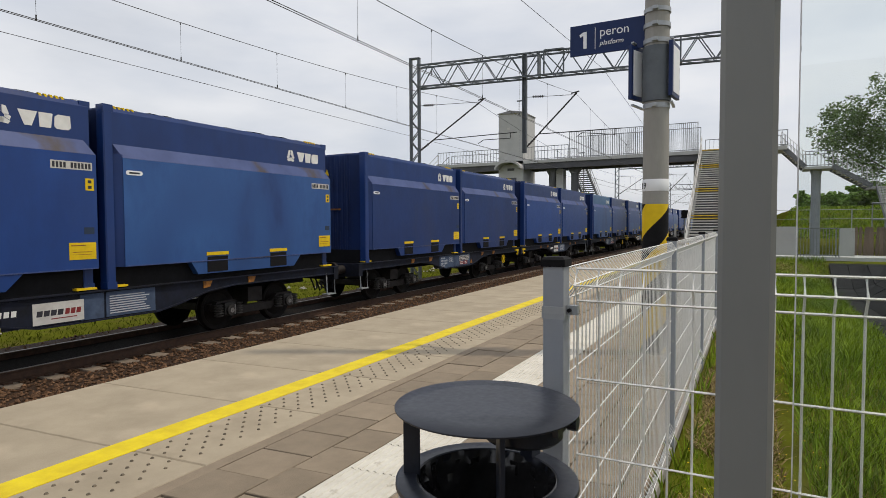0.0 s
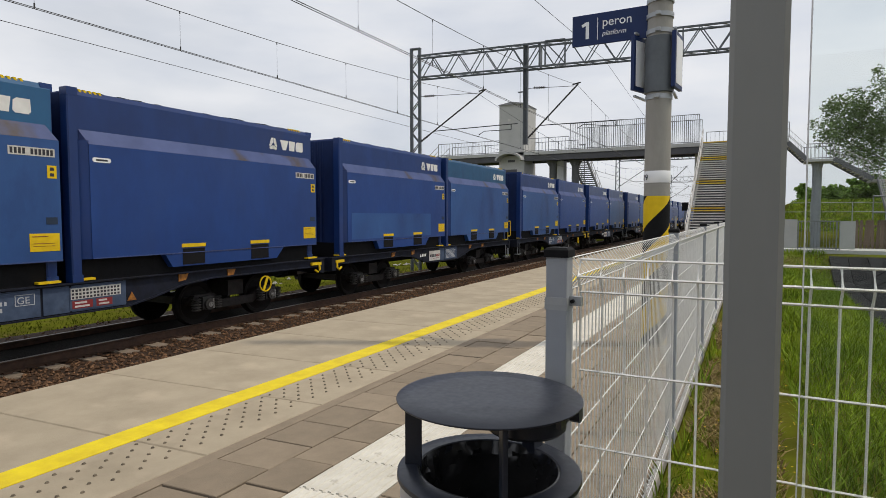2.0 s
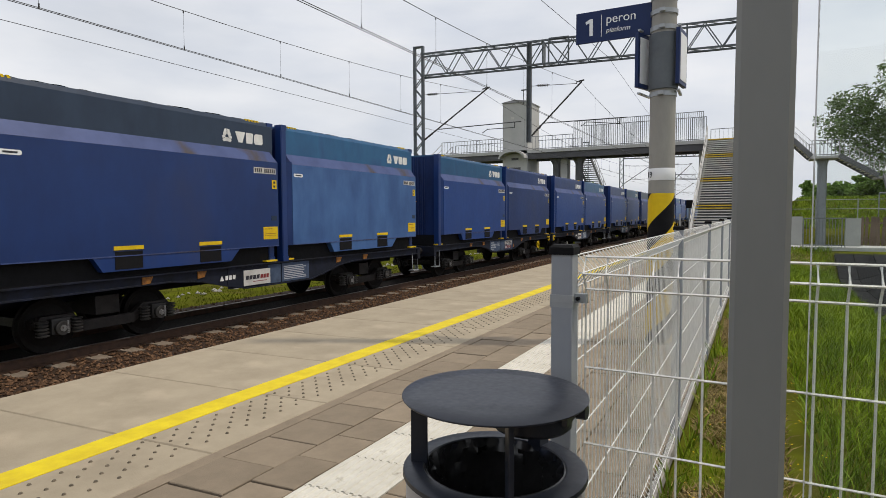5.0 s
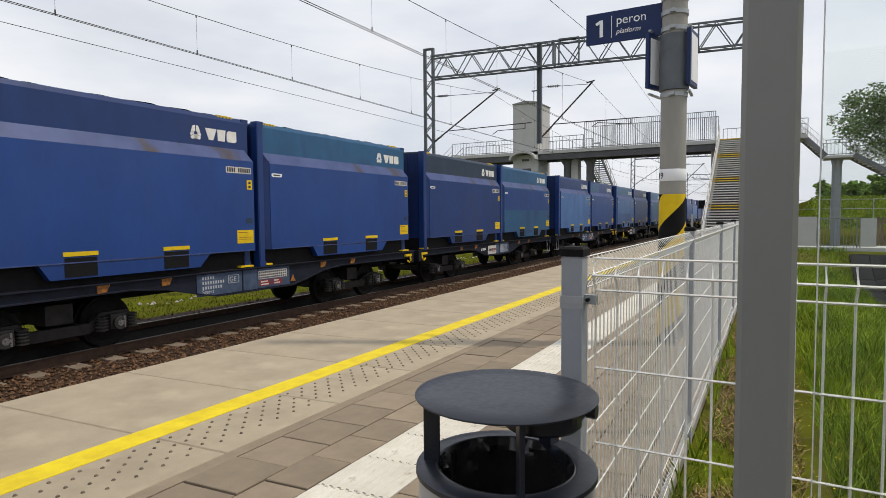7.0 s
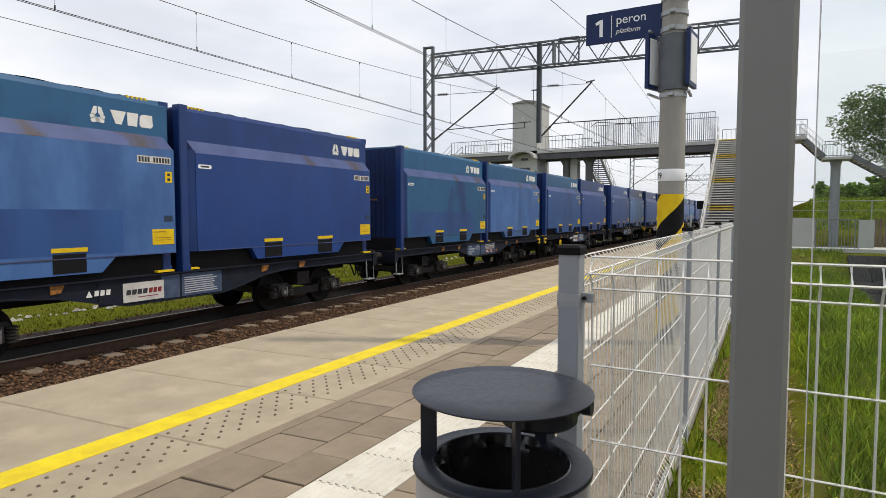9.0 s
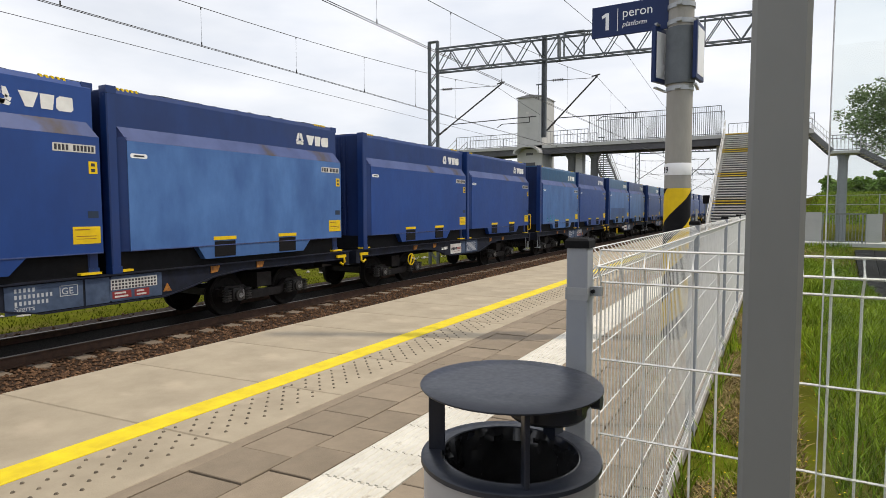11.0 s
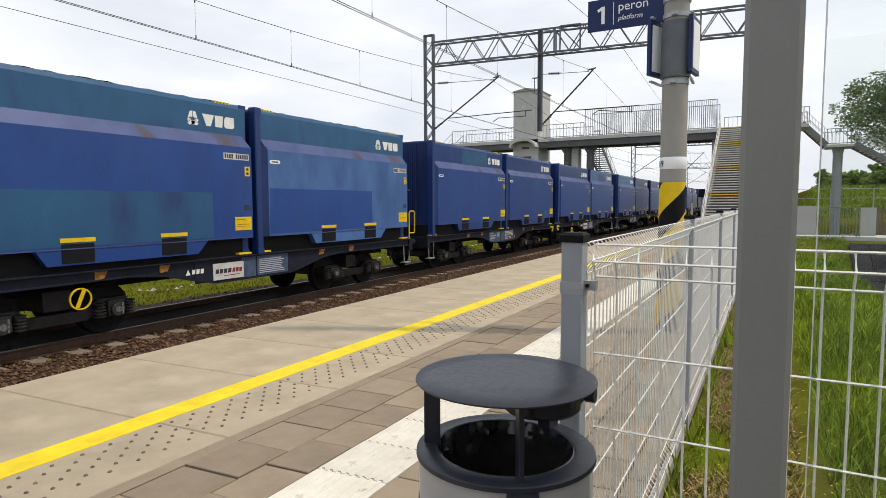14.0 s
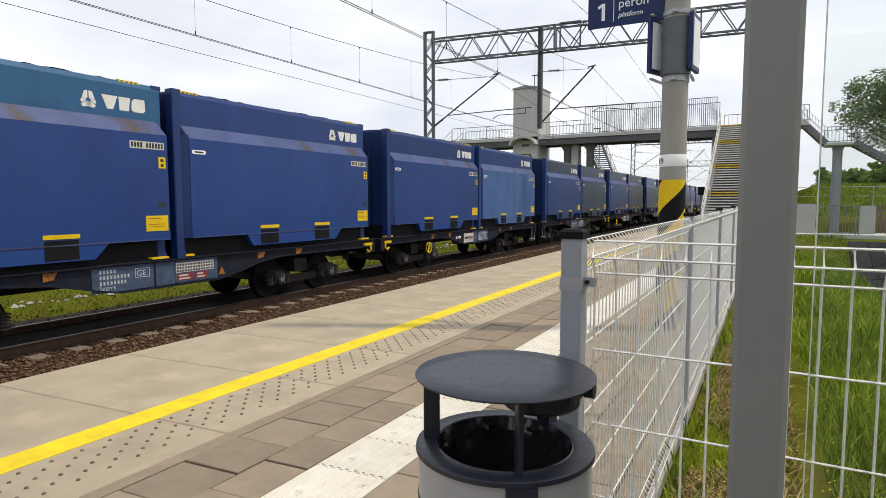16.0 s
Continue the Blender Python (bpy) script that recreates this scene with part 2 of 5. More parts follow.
M_GRASS_GROUND = material("grassy_soil", (0.110, 0.126, 0.012), 1.0, second=(0.065, 0.066, 0.012), scale=0.9, fine=14, bump=0.5, spot=(0.105, 0.095, 0.025), spot_scale=0.7, spot_at=(0.52, 0.68), spec=0.0)
M_BLADE = material("grass_blade", (0.235, 0.315, 0.016), 0.6, second=(0.115, 0.195, 0.011), scale=0.9, spread=(0.38, 0.62), random_amount=0.5, island=True, spec=0.2)
M_BLADE_FAR = material("olive_meadow_blade", (0.1200, 0.1480, 0.0144), 0.7, second=(0.0680, 0.0880, 0.0104), scale=0.5, random_amount=0.3, island=True, spec=0.0)
M_LEAF_HEDGE = material("hedge_leaf", (0.2400, 0.3600, 0.0840), 0.6, second=(0.1320, 0.2280, 0.0480), scale=0.4, random_amount=0.4, island=True, spec=0.2)
M_DITCH_STONE = material("dark_ditch_stone", (0.0340, 0.0348, 0.0374), 0.9, second=(0.0187, 0.0195, 0.0213), scale=2.5, fine=40, bump=0.4, random_amount=0.15, spec=0.08)
M_STONE = material("grey_rubble", (0.3960, 0.3840, 0.3480), 0.9, second=(0.2640, 0.2520, 0.2280), scale=6, bump=0.4, random_amount=0.2, island=True)
M_DRY = material("dry_straw", (0.34, 0.25, 0.10), 0.8, second=(0.2, 0.14, 0.05), scale=4, random_amount=0.4, island=True)
M_LEAF = material("tree_leaf", (0.1788, 0.2600, 0.0943), 0.6, second=(0.0813, 0.1382, 0.0406), scale=0.6, random_amount=0.4, island=True, spec=0.2)
M_BARK = material("grey_bark", (0.12, 0.10, 0.08), 0.9, second=(0.07, 0.06, 0.05), scale=6, bump=0.5, stretch=(1, 1, 0.3))
M_WOOD = material("brown_fence_board", (0.17, 0.12, 0.085), 0.8, second=(0.11, 0.08, 0.06), scale=5, stretch=(1, 1, 0.2), random_amount=0.2)
M_ROOF = material("grey_roof_sheet", (0.3, 0.3, 0.31), 0.6)


def glass_material():
    m = bpy.data.materials.new("shelter_glass")
    m.use_nodes = True
    b = m.node_tree.nodes["Principled BSDF"]
    b.inputs["Transmission Weight"].default_value = 1.0
    b.inputs["Roughness"].default_value = 0.0
    b.inputs["IOR"].default_value = 1.45
    b.inputs["Base Color"].default_value = (0.93, 0.97, 0.95, 1)
    return m


M_GLASS = glass_material()


# ---- mesh building ----
class Shape:
    """Vertices and faces of one part, joined from simple solids."""

    def __init__(self):
        self.v, self.f = [], []

    def add(self, verts, faces):
        k = len(self.v)
        self.v += [tuple(p) for p in verts]
        self.f += [tuple(k + i for i in face) for face in faces]
        return self

    def box(self, x0, x1, y0, y1, z0, z1):
        p = [(x, y, z) for z in (z0, z1) for y in (y0, y1) for x in (x0, x1)]
        return self.add(p, [(0, 2, 3, 1), (4, 5, 7, 6), (0, 1, 5, 4), (2, 6, 7, 3), (0, 4, 6, 2), (1, 3, 7, 5)])

    def bevel_box(self, x0, x1, y0, y1, z0, z1, c):
        """A slab whose upper edges are chamfered by c."""
        p = [(x0, y0, z0), (x1, y0, z0), (x1, y1, z0), (x0, y1, z0),
             (x0, y0, z1 - c), (x1, y0, z1 - c), (x1, y1, z1 - c), (x0, y1, z1 - c),
             (x0 + c, y0 + c, z1), (x1 - c, y0 + c, z1), (x1 - c, y1 - c, z1), (x0 + c, y1 - c, z1)]
        q = [(3, 2, 1, 0), (8, 9, 10, 11)]
        for a in range(4):
            b = (a + 1) % 4
            q += [(a, b, b + 4, a + 4), (a + 4, b + 4, b + 8, a + 8)]
        return self.add(p, q)

    def prism(self, outline, axis, a, b):
        """A flat outline of (u, v) pushed from a to b along an axis (0: x with y, z; 1: y with x, z; 2: z with x, y)."""
        def at(u, v, w):
            return {0: (w, u, v), 1: (u, w, v), 2: (u, v, w)}[axis]
        n = len(outline)
        p = [at(u, v, a) for u, v in outline] + [at(u, v, b) for u, v in outline]
        q = [tuple(range(n)), tuple(range(2 * n - 1, n - 1, -1))]
        q += [(i, i + n, (i + 1) % n + n, (i + 1) % n) for i in range(n)]
        return self.add(p, q)

    def tube(self, points, r, n=6, r_end=None):
        """A round bar along a line of points."""
        pts = [Vector(p) for p in points]
        rings = []
        for i, p in enumerate(pts):
            d = (pts[min(i + 1, len(pts) - 1)] - pts[max(i - 1, 0)]).normalized()
            side = d.cross(Vector((0, 0, 1)) if abs(d.z) < 0.9 else Vector((0, 1, 0))).normalized()
            up = side.cross(d)
            rr = r if r_end is None else r + (r_end - r) * i / (len(pts) - 1)
            rings.append([p + rr * (math.cos(6.28318 * j / n) * side + math.sin(6.28318 * j / n) * up) for j in range(n)])
        p = [v for ring in rings for v in ring]
        q = [tuple(range(n)), tuple((len(pts) - 1) * n + j for j in reversed(range(n)))]
        for i in range(len(pts) - 1):
            q += [(i * n + j, i * n + n + j, i * n + n + (j + 1) % n, i * n + (j + 1) % n) for j in range(n)]
        return self.add(p, q)

    def bar(self, a, b, w, h):
        """A square bar from a to b, w wide and h high."""
        a, b = Vector(a), Vector(b)
        d = (b - a).normalized()
        side = d.cross(Vector((0, 0, 1)) if abs(d.z) < 0.95 else Vector((0, 1, 0))).normalized() * w / 2
        up = side.normalized().cross(d) * h / 2
        p = [c + s * side + t * up for c in (a, b) for s, t in ((-1, -1), (1, -1), (1, 1), (-1, 1))]
        return self.add(p, [(0, 1, 2, 3), (7, 6, 5, 4), (0, 4, 5, 1), (1, 5, 6, 2), (2, 6, 7, 3), (3, 7, 4, 0)])

    def lathe(self, profile, n=32, centre=(0, 0, 0), close=False):
        """Turns (radius, height) round the upright axis."""
        cx, cy, cz = centre
        p = [(cx + r * math.cos(6.28318 * j / n), cy + r * math.sin(6.28318 * j / n), cz + z) for r, z in profile for j in range(n)]
        q = [(i * n + j, i * n + (j + 1) % n, i * n + n + (j + 1) % n, i * n + n + j) for i in range(len(profile) - 1) for j in range(n)]
        if close:
            q += [tuple(reversed(range(n))), tuple((len(profile) - 1) * n + j for j in range(n))]
        return self.add(p, q)

    def skewed(self, k, x0):
        """Leans the cross joints: y grows by k for each metre of x past x0."""
        self.v = [(x, y + k * (x - x0), z) for x, y, z in self.v]
        return self

    def turned(self, m):
        self.v = [tuple(m @ Vector(p)) for p in self.v]
        return self

    def mesh(self, name, mat, smooth=False, bevel=0.0):
        me = bpy.data.meshes.new(name)
        me.from_pydata(self.v, [], self.f)
        bm = bmesh.new()
        bm.from_mesh(me)
        bmesh.ops.recalc_face_normals(bm, faces=bm.faces)
        if bevel:
            edges = [e for e in bm.edges if len(e.link_faces) == 2 and e.calc_face_angle(0) > 0.6]
            bmesh.ops.bevel(bm, geom=edges, offset=bevel, segments=2, profile=0.5, affect="EDGES", clamp_overlap=True)
        if smooth:
            for face in bm.faces:
                face.smooth = True
            for e in bm.edges:
                if len(e.link_faces) == 2 and e.calc_face_angle(0) > 0.7:
                    e.smooth = False
        bm.to_mesh(me)
        bm.free()
        me.materials.append(mat)
        return me


def part(name, shape, mat, parent=None, label="", smooth=False, bevel=0.0, at=None):
    """Links a shape (or a mesh that is shared) as one mesh object under its thing."""
    me = shape if isinstance(shape, bpy.types.Mesh) else shape.mesh(name, mat, smooth, bevel)
    ob = new(name, me)
    if parent:
        ob.parent = parent
    if at is not None:
        ob.matrix_basis = at
    return tagged(ob, label)


def thing(name, label, category, group="", kind="", at=None):
    """An empty at the base of a thing, which carries its parts."""
    ob = new(name)
    ob.empty_display_size = 0.2
    if at is not None:
        ob.matrix_basis = at
    return tagged(ob, label, category, group, kind)


def lettering(name, text, size, mat, parent, m, italic=0.0, depth=0.002):
    """A word in the built-in font, as a mesh; m places its lower left corner, facing its local z."""
    cu = bpy.data.curves.new(name, "FONT")
    cu.body, cu.size, cu.extrude, cu.shear = text, size, depth, italic
    tmp = bpy.data.objects.new(name, cu)
    scene.collection.objects.link(tmp)
    me = bpy.data.meshes.new_from_object(tmp.evaluated_get(bpy.context.evaluated_depsgraph_get()))
    bpy.data.objects.remove(tmp)
    me.materials.clear()
    me.materials.append(mat)
    ob = new(name, me)
    ob.parent = parent
    ob.matrix_basis = m
    return ob


RAIL_Z = -0.68          # rail head, below the platform
WAGON_Z = -0.645        # datum of the wagon superstructure
TRACKS = (-6.72, -10.75)  # track centres; the train runs on the farther one
EDGE = -5.55            # platform edge
SKEW = 0.085            # lean of the cross joints of the paving
FENCE = -0.475          # fence line along the platform


# ---- ground ----
SLEEPER_PHASE = 0.49   # along the track, 0.6 apart


def ground_height(x, y):
    """Ballast trench under the tracks, raised fill under the platform, a grassy bank that drops to a ditch beside it."""
    line = ((-2500, -1.6), (-60, -1.5), (-18, -1.25), (-13.6, -1.12), (-13.2, -1.02), (-5.3, -1.02), (-5.0, -0.5), (-0.60, -0.3),
            (-0.44, -0.07), (0.2, -0.12), (1.0, -0.22), (1.9, -0.42), (2.4, -1.15), (3.0, -1.5), (3.6, -1.5), (5.0, -0.48), (6.0, -0.42), (30, -0.4), (2500, -0.4))
    for (xa, za), (xb, zb) in zip(line, line[1:]):
        if x <= xb:
            z = za + (zb - za) * (x - xa) / (xb - xa)
            break
    if (x < -14 or x > 0.3) and abs(x) < 200:
        z += 0.08 * noise.noise(Vector((x * 0.35, y * 0.35, 0))) + 0.03 * noise.noise(Vector((x * 1.7, y * 1.7, 4)))
    if x > -0.4 and 27.5 < y < 35.0:
        z = max(z, -0.16 - 0.45 * max(0.0, 30.6 - y, y - 33.6))
    if x > 1.5 and 80 < y < 260:   # grassy bank with the hedge on top
        z += 4.0 * min(1.0, (x - 1.5) / 3.5) * min(1.0, max(0.0, (y - 84) / 13)) * min(1.0, (260 - y) / 100)
    return z


def build_ground():
    xs = [-2500, -900, -400, -200, -120, -80, -60, -45, -35, -28, -23] + [-20 + 0.5 * i for i in range(14)] + [-13.2, -9, -5.3, -5.0, -2.5, -0.60, -0.44]
    xs += [-0.3 + 0.25 * i for i in range(36)] + [9.5, 11, 13, 16, 20, 26, 35, 50, 80, 120, 200, 400, 900, 2500]
    ys = [-2500, -600, -200, -80, -40, -20, -10] + [-5 + 0.5 * i for i in range(80)] + [36 + 2 * i for i in range(37)] + [112, 120, 130, 145, 160, 180, 200, 230, 250, 400, 800, 1500, 2500]
    g = Shape()
    n = len(xs)
    g.add([(x, y, ground_height(x, y)) for y in ys for x in xs],
          [(j * n + i, j * n + i + 1, j * n + n + i + 1, j * n + n + i) for j in range(len(ys) - 1) for i in range(n - 1)])
    ob = part("ground", g, M_GRASS_GROUND, smooth=True)
    return tagged(ob, "grassy ground with soil showing through", "ground", kind="structure")


build_ground()


def build_ballast():
    rng = np.random.default_rng(3)
    bed = Shape().prism([(-13.3, -1.06), (-13.0, -0.872), (-5.34, -0.872), (-5.33, -1.06)], 1, -60, 600)
    ob = tagged(part("ballast_bed", bed, M_BALLAST_BED), "brown crushed stone bed under the tracks", "ballast", kind="structure")
    # Dark strip over the sleepers stands in for shadow under the train.
    part("oily_ballast", Shape().prism([(-11.44, -1.0), (-11.42, -0.79), (-10.08, -0.79), (-10.06, -1.0)], 1, -60, 600), M_TRAIN_SHADE, ob, "stones between the rails, blackened as the train's shade")
    g = Shape()
    octa = [(0, 2, 4), (2, 1, 4), (1, 3, 4), (3, 0, 4), (2, 0, 5), (1, 2, 5), (3, 1, 5), (0, 3, 5)]
    count = 15000
    ys = 1.0 + 42.0 * rng.random(count) ** 1.8
    xs = -9.95 + 2.0 * rng.random(count)
    far = rng.random(count) < 0.22
    xs = np.where(far, -13.0 + 2.9 * rng.random(count), xs)
    for x, y in zip(xs, ys):
        if abs((y - SLEEPER_PHASE + 0.3) % 0.6 - 0.3) < 0.145 and x < -9.56:
            continue
        r = 0.016 + 0.024 * rng.random()
        a = rng.random((6, 3)) * 0.7 + 0.65
        c, s = math.cos(x * 91 + y * 57), math.sin(x * 91 + y * 57)
        z = -0.872 + 0.010 * rng.random() + r * 0.25
        p = []
        for (ux, uy, uz), k in zip(((1, 0, .2), (-1, .1, 0), (0, 1, 0), (.1, -1, .2), (0, 0, .9), (0, 0, -.8)), a[:, 0]):
            p.append((x + r * k * (ux * c - uy * s), y + r * k * (ux * s + uy * c), z + r * k * uz))
        g.add(p, octa)
    me = bpy.data.meshes.new("ballast_stones")
    me.from_pydata(g.v, [], g.f)
    me.materials.append(M_BALLAST)
    tagged(new("ballast_stones", me), "loose brown crushed stones between the sleepers", "ballast", kind="stuff")


build_ballast()


def build_ditch_lining():
    """Dark stone slabs on the far side of the ditch, with a pale kerb along their top."""
    lining = thing("ditch_lining", "dark stone slabs lining the side of the ditch", "ditch", at=pose(0, 0, 0))
    rng = random.Random(4)
    for j in range(13):
        y = 4.2 + 2.0 * j
        for x0, x1 in ((2.95, 3.62), (3.62, 4.3), (4.3, 4.98)):
            lift = rng.uniform(0.10, 0.13)
            p = [(x, yy, ground_height(x, yy) + dz) for dz in (-0.1, lift) for x, yy in ((x0 + 0.01, y), (x1 - 0.01, y), (x1 - 0.01, y + 1.98), (x0 + 0.01, y + 1.98))]
            part("slab", Shape().add(p, [(3, 2, 1, 0), (4, 5, 6, 7), (0, 1, 5, 4), (1, 2, 6, 5), (2, 3, 7, 6), (3, 0, 4, 7)]), M_DITCH_STONE, lining)
    part("kerb", Shape().box(5.0, 5.22, 4.2, 30.4, -0.6, -0.30), M_PLATFORM, lining, "pale concrete kerb")


build_ditch_lining()


# ---- tracks ----
def sleeper_shape():
    g = Shape()
    g.prism([(-1.2, -0.17), (-1.2, 0.0), (-0.5, 0.0), (-0.42, -0.03), (0.42, -0.03), (0.5, 0.0), (1.2, 0.0), (1.2, -0.17)], 1, -0.13, 0.13)
    return g


def rail_outline(x):
    return [(x - 0.075, -0.172), (x + 0.075, -0.172), (x + 0.075, -0.155), (x + 0.012, -0.135), (x + 0.010, -0.04),
            (x + 0.036, -0.025), (x + 0.036, -0.004), (x - 0.036, -0.004), (x - 0.036, -0.025), (x - 0.010, -0.04), (x - 0.012, -0.135), (x - 0.075, -0.155)]


def build_track(tx, detailed):
    t = thing("railway_track", "railway track of brown rails on concrete sleepers", "track", "railway tracks", at=pose(tx, 0, RAIL_Z))
    for s in (-0.7535, 0.7535):
        r = part("rail", Shape().prism(rail_outline(s), 1, -60, 600), M_RAIL, t)
        part("rail_head", Shape().box(s - 0.034, s + 0.034, -60, 600, -0.004, 0.0), M_RAIL_TOP, r, "polished running surface")
    me = sleeper_shape().mesh("sleeper", M_SLEEPER)
    clips = Shape()
    for i in range(0, 110 if detailed else 0):
        for s in (-0.7535, 0.7535):
            for d in (-0.115, 0.115):
                y = SLEEPER_PHASE + 0.6 * i
                clips.box(s + d - 0.035, s + d + 0.035, y - 0.06, y + 0.06, -0.172, -0.145)
    if detailed:
        tagged(part("rail_clip", clips, M_RAIL, t), kind="stuff")
    rest = Shape()
    for i in range(-20, 400):
        y = SLEEPER_PHASE + 0.6 * i
        if detailed and 0 < y < 66:
            part("sleeper", me, None, t, at=pose(0, y, -0.172))
        else:
            rest.box(-1.2, 1.2, y - 0.13, y + 0.13, -0.34, -0.172)
    tagged(part("far_sleepers", rest, M_SLEEPER, t), kind="stuff")
    return t


build_track(TRACKS[0], False)
build_track(TRACKS[1], True)


# ---- platform ----
def build_platform():
    core = Shape().box(EDGE + 0.12, -0.46, -40, 150, -1.05, -0.13)
    body = tagged(part("platform", core, M_PLATFORM), "raised railway platform of concrete", "platform", kind="structure")
    part("joint_bed", Shape().box(-3.03, -0.47, -40, 150, -0.13, -0.030), M_JOINT, body)
    pitch = 1.133
    slab = Shape().bevel_box(EDGE, -3.04, 0.004, pitch - 0.004, -0.13, 0.0, 0.008).skewed(SKEW, -3.8)
    slab_me = slab.mesh("slab", M_SLAB)
    studs = Shape()
    for j in range(13):
        for i in range(j % 2, 6, 2):
            x, y = -3.597 + 0.074 * i, 0.045 + 0.0868 * j
            ring = [(x + r * math.cos(a), y + r * math.sin(a), z) for r, z in ((0.0125, 0.0005), (0.0075, 0.0095)) for a in (0, 1.047, 2.094, 3.1416, 4.189, 5.236)]
            studs.add(ring, [(6, 7, 8, 9, 10, 11)] + [(k, (k + 1) % 6, (k + 1) % 6 + 6, k + 6) for k in range(6)])
    studs.skewed(SKEW, -3.8)
    stud_me = studs.mesh("stud_field", M_STUD)
    for i in range(-4, 54):
        s = part("slab", slab_me, None, body, at=pose(0, 2.48 + pitch * i, 0))
        if i < 32:
            part("stud_field", stud_me, None, s, "raised round warning studs")
    rest = Shape()
    for i in list(range(-36, -4)) + list(range(54, 130)):
        rest.box(EDGE, -3.03, 2.484 + pitch * i, 2.476 + pitch * (i + 1), -0.13, 0.0)
    part("far_slabs", rest.skewed(SKEW, -3.8), M_SLAB, body)
    part("yellow_line", Shape().box(-3.902, -3.672, -40, 149, -0.003, 0.0035), M_YELLOW_LINE, body, "painted yellow safety line")
    # pavers, rows of different width, laid with shifted joints
    rows = ((-2.935, -2.53, 0.0), (-2.53, -2.225, 0.6), (-1.765, -1.375, 0.2), (-1.375, -0.985, 0.7), (-0.985, -0.64, 0.2), (-0.64, -0.50, 0.7))
    far = Shape()
    for x0, x1, shift in rows:
        me = Shape().bevel_box(x0 + 0.005, x1 - 0.005, 0.005, 0.3895, -0.06, 0.0, 0.004).skewed(SKEW, x0).mesh("paver", M_PAVER)
        for i in range(-100, 380):
            y = 1.745 + (i + shift) * 0.3945
            if -0.4 < y < 18.2:
                part("paver", me, None, body, at=pose(0, y, random.uniform(-0.0015, 0.0015), 0, random.uniform(-0.12, 0.12), 0))
            else:
                piece = Shape().bevel_box(x0 + 0.003, x1 - 0.003, y + 0.003, y + 0.3915, -0.06, 0.0, 0.004).skewed(SKEW, x0)
                far.add(piece.v, piece.f)
    tagged(part("far_pavers", far, M_PAVER, body), kind="stuff")
    part("edge_strip", Shape().box(-3.037, -2.938, -40, 149, -0.06, -0.001), M_PAVER, body)
    tile = Shape().bevel_box(-2.222, -1.768, 0.002, 0.4425, -0.06, 0.0, 0.003)
    for k in range(8):
        x = -2.200 + 0.054 * k
        tile.prism([(x, -0.001), (x + 0.007, 0.008), (x + 0.023, 0.008), (x + 0.030, -0.001)], 1, 0.006, 0.4385)
    tile.skewed(SKEW, -2.222)
    tile_me = tile.mesh("guide_tile", M_WHITE_TILE)
    rest = Shape()
    for i in range(-100, 370):
        y = 0.2575 + 0.4445 * i
        if -1 < y < 45:
            part("guide_tile", tile_me, None, body, at=pose(0, y, random.uniform(-0.001, 0.001)))
        else:
            rest.box(-2.222, -1.768, y + 0.002, y + 0.4425, -0.06, 0.001)
    part("far_guide_tiles", rest.skewed(SKEW, -2.222), M_WHITE_TILE, body)
    part("kerb", Shape().box(-0.497, -0.455, -40, 149, -0.2, -0.02), M_PLATFORM, body)
    return body


# ---- train ----
CX = 1.25      # half width of a container before it is fitted to the loading gauge
GAUGE = 0.25   # taken up at either side by the wide body
SIZE = 0.955   # from drawing size to built size


def fitted(ob, wide=True):
    """Fits one part of the train to its built width and size."""
    for v in ob.data.vertices:
        if wide and abs(v.co.x) > 0.96:
            v.co.x += math.copysign(GAUGE, v.co.x)
        v.co *= SIZE
    x, y, z = ob.location
    if wide and abs(x) > 0.96:
        x += math.copysign(GAUGE, x)
    ob.location = (x * SIZE, y * SIZE, z * SIZE)
    return ob


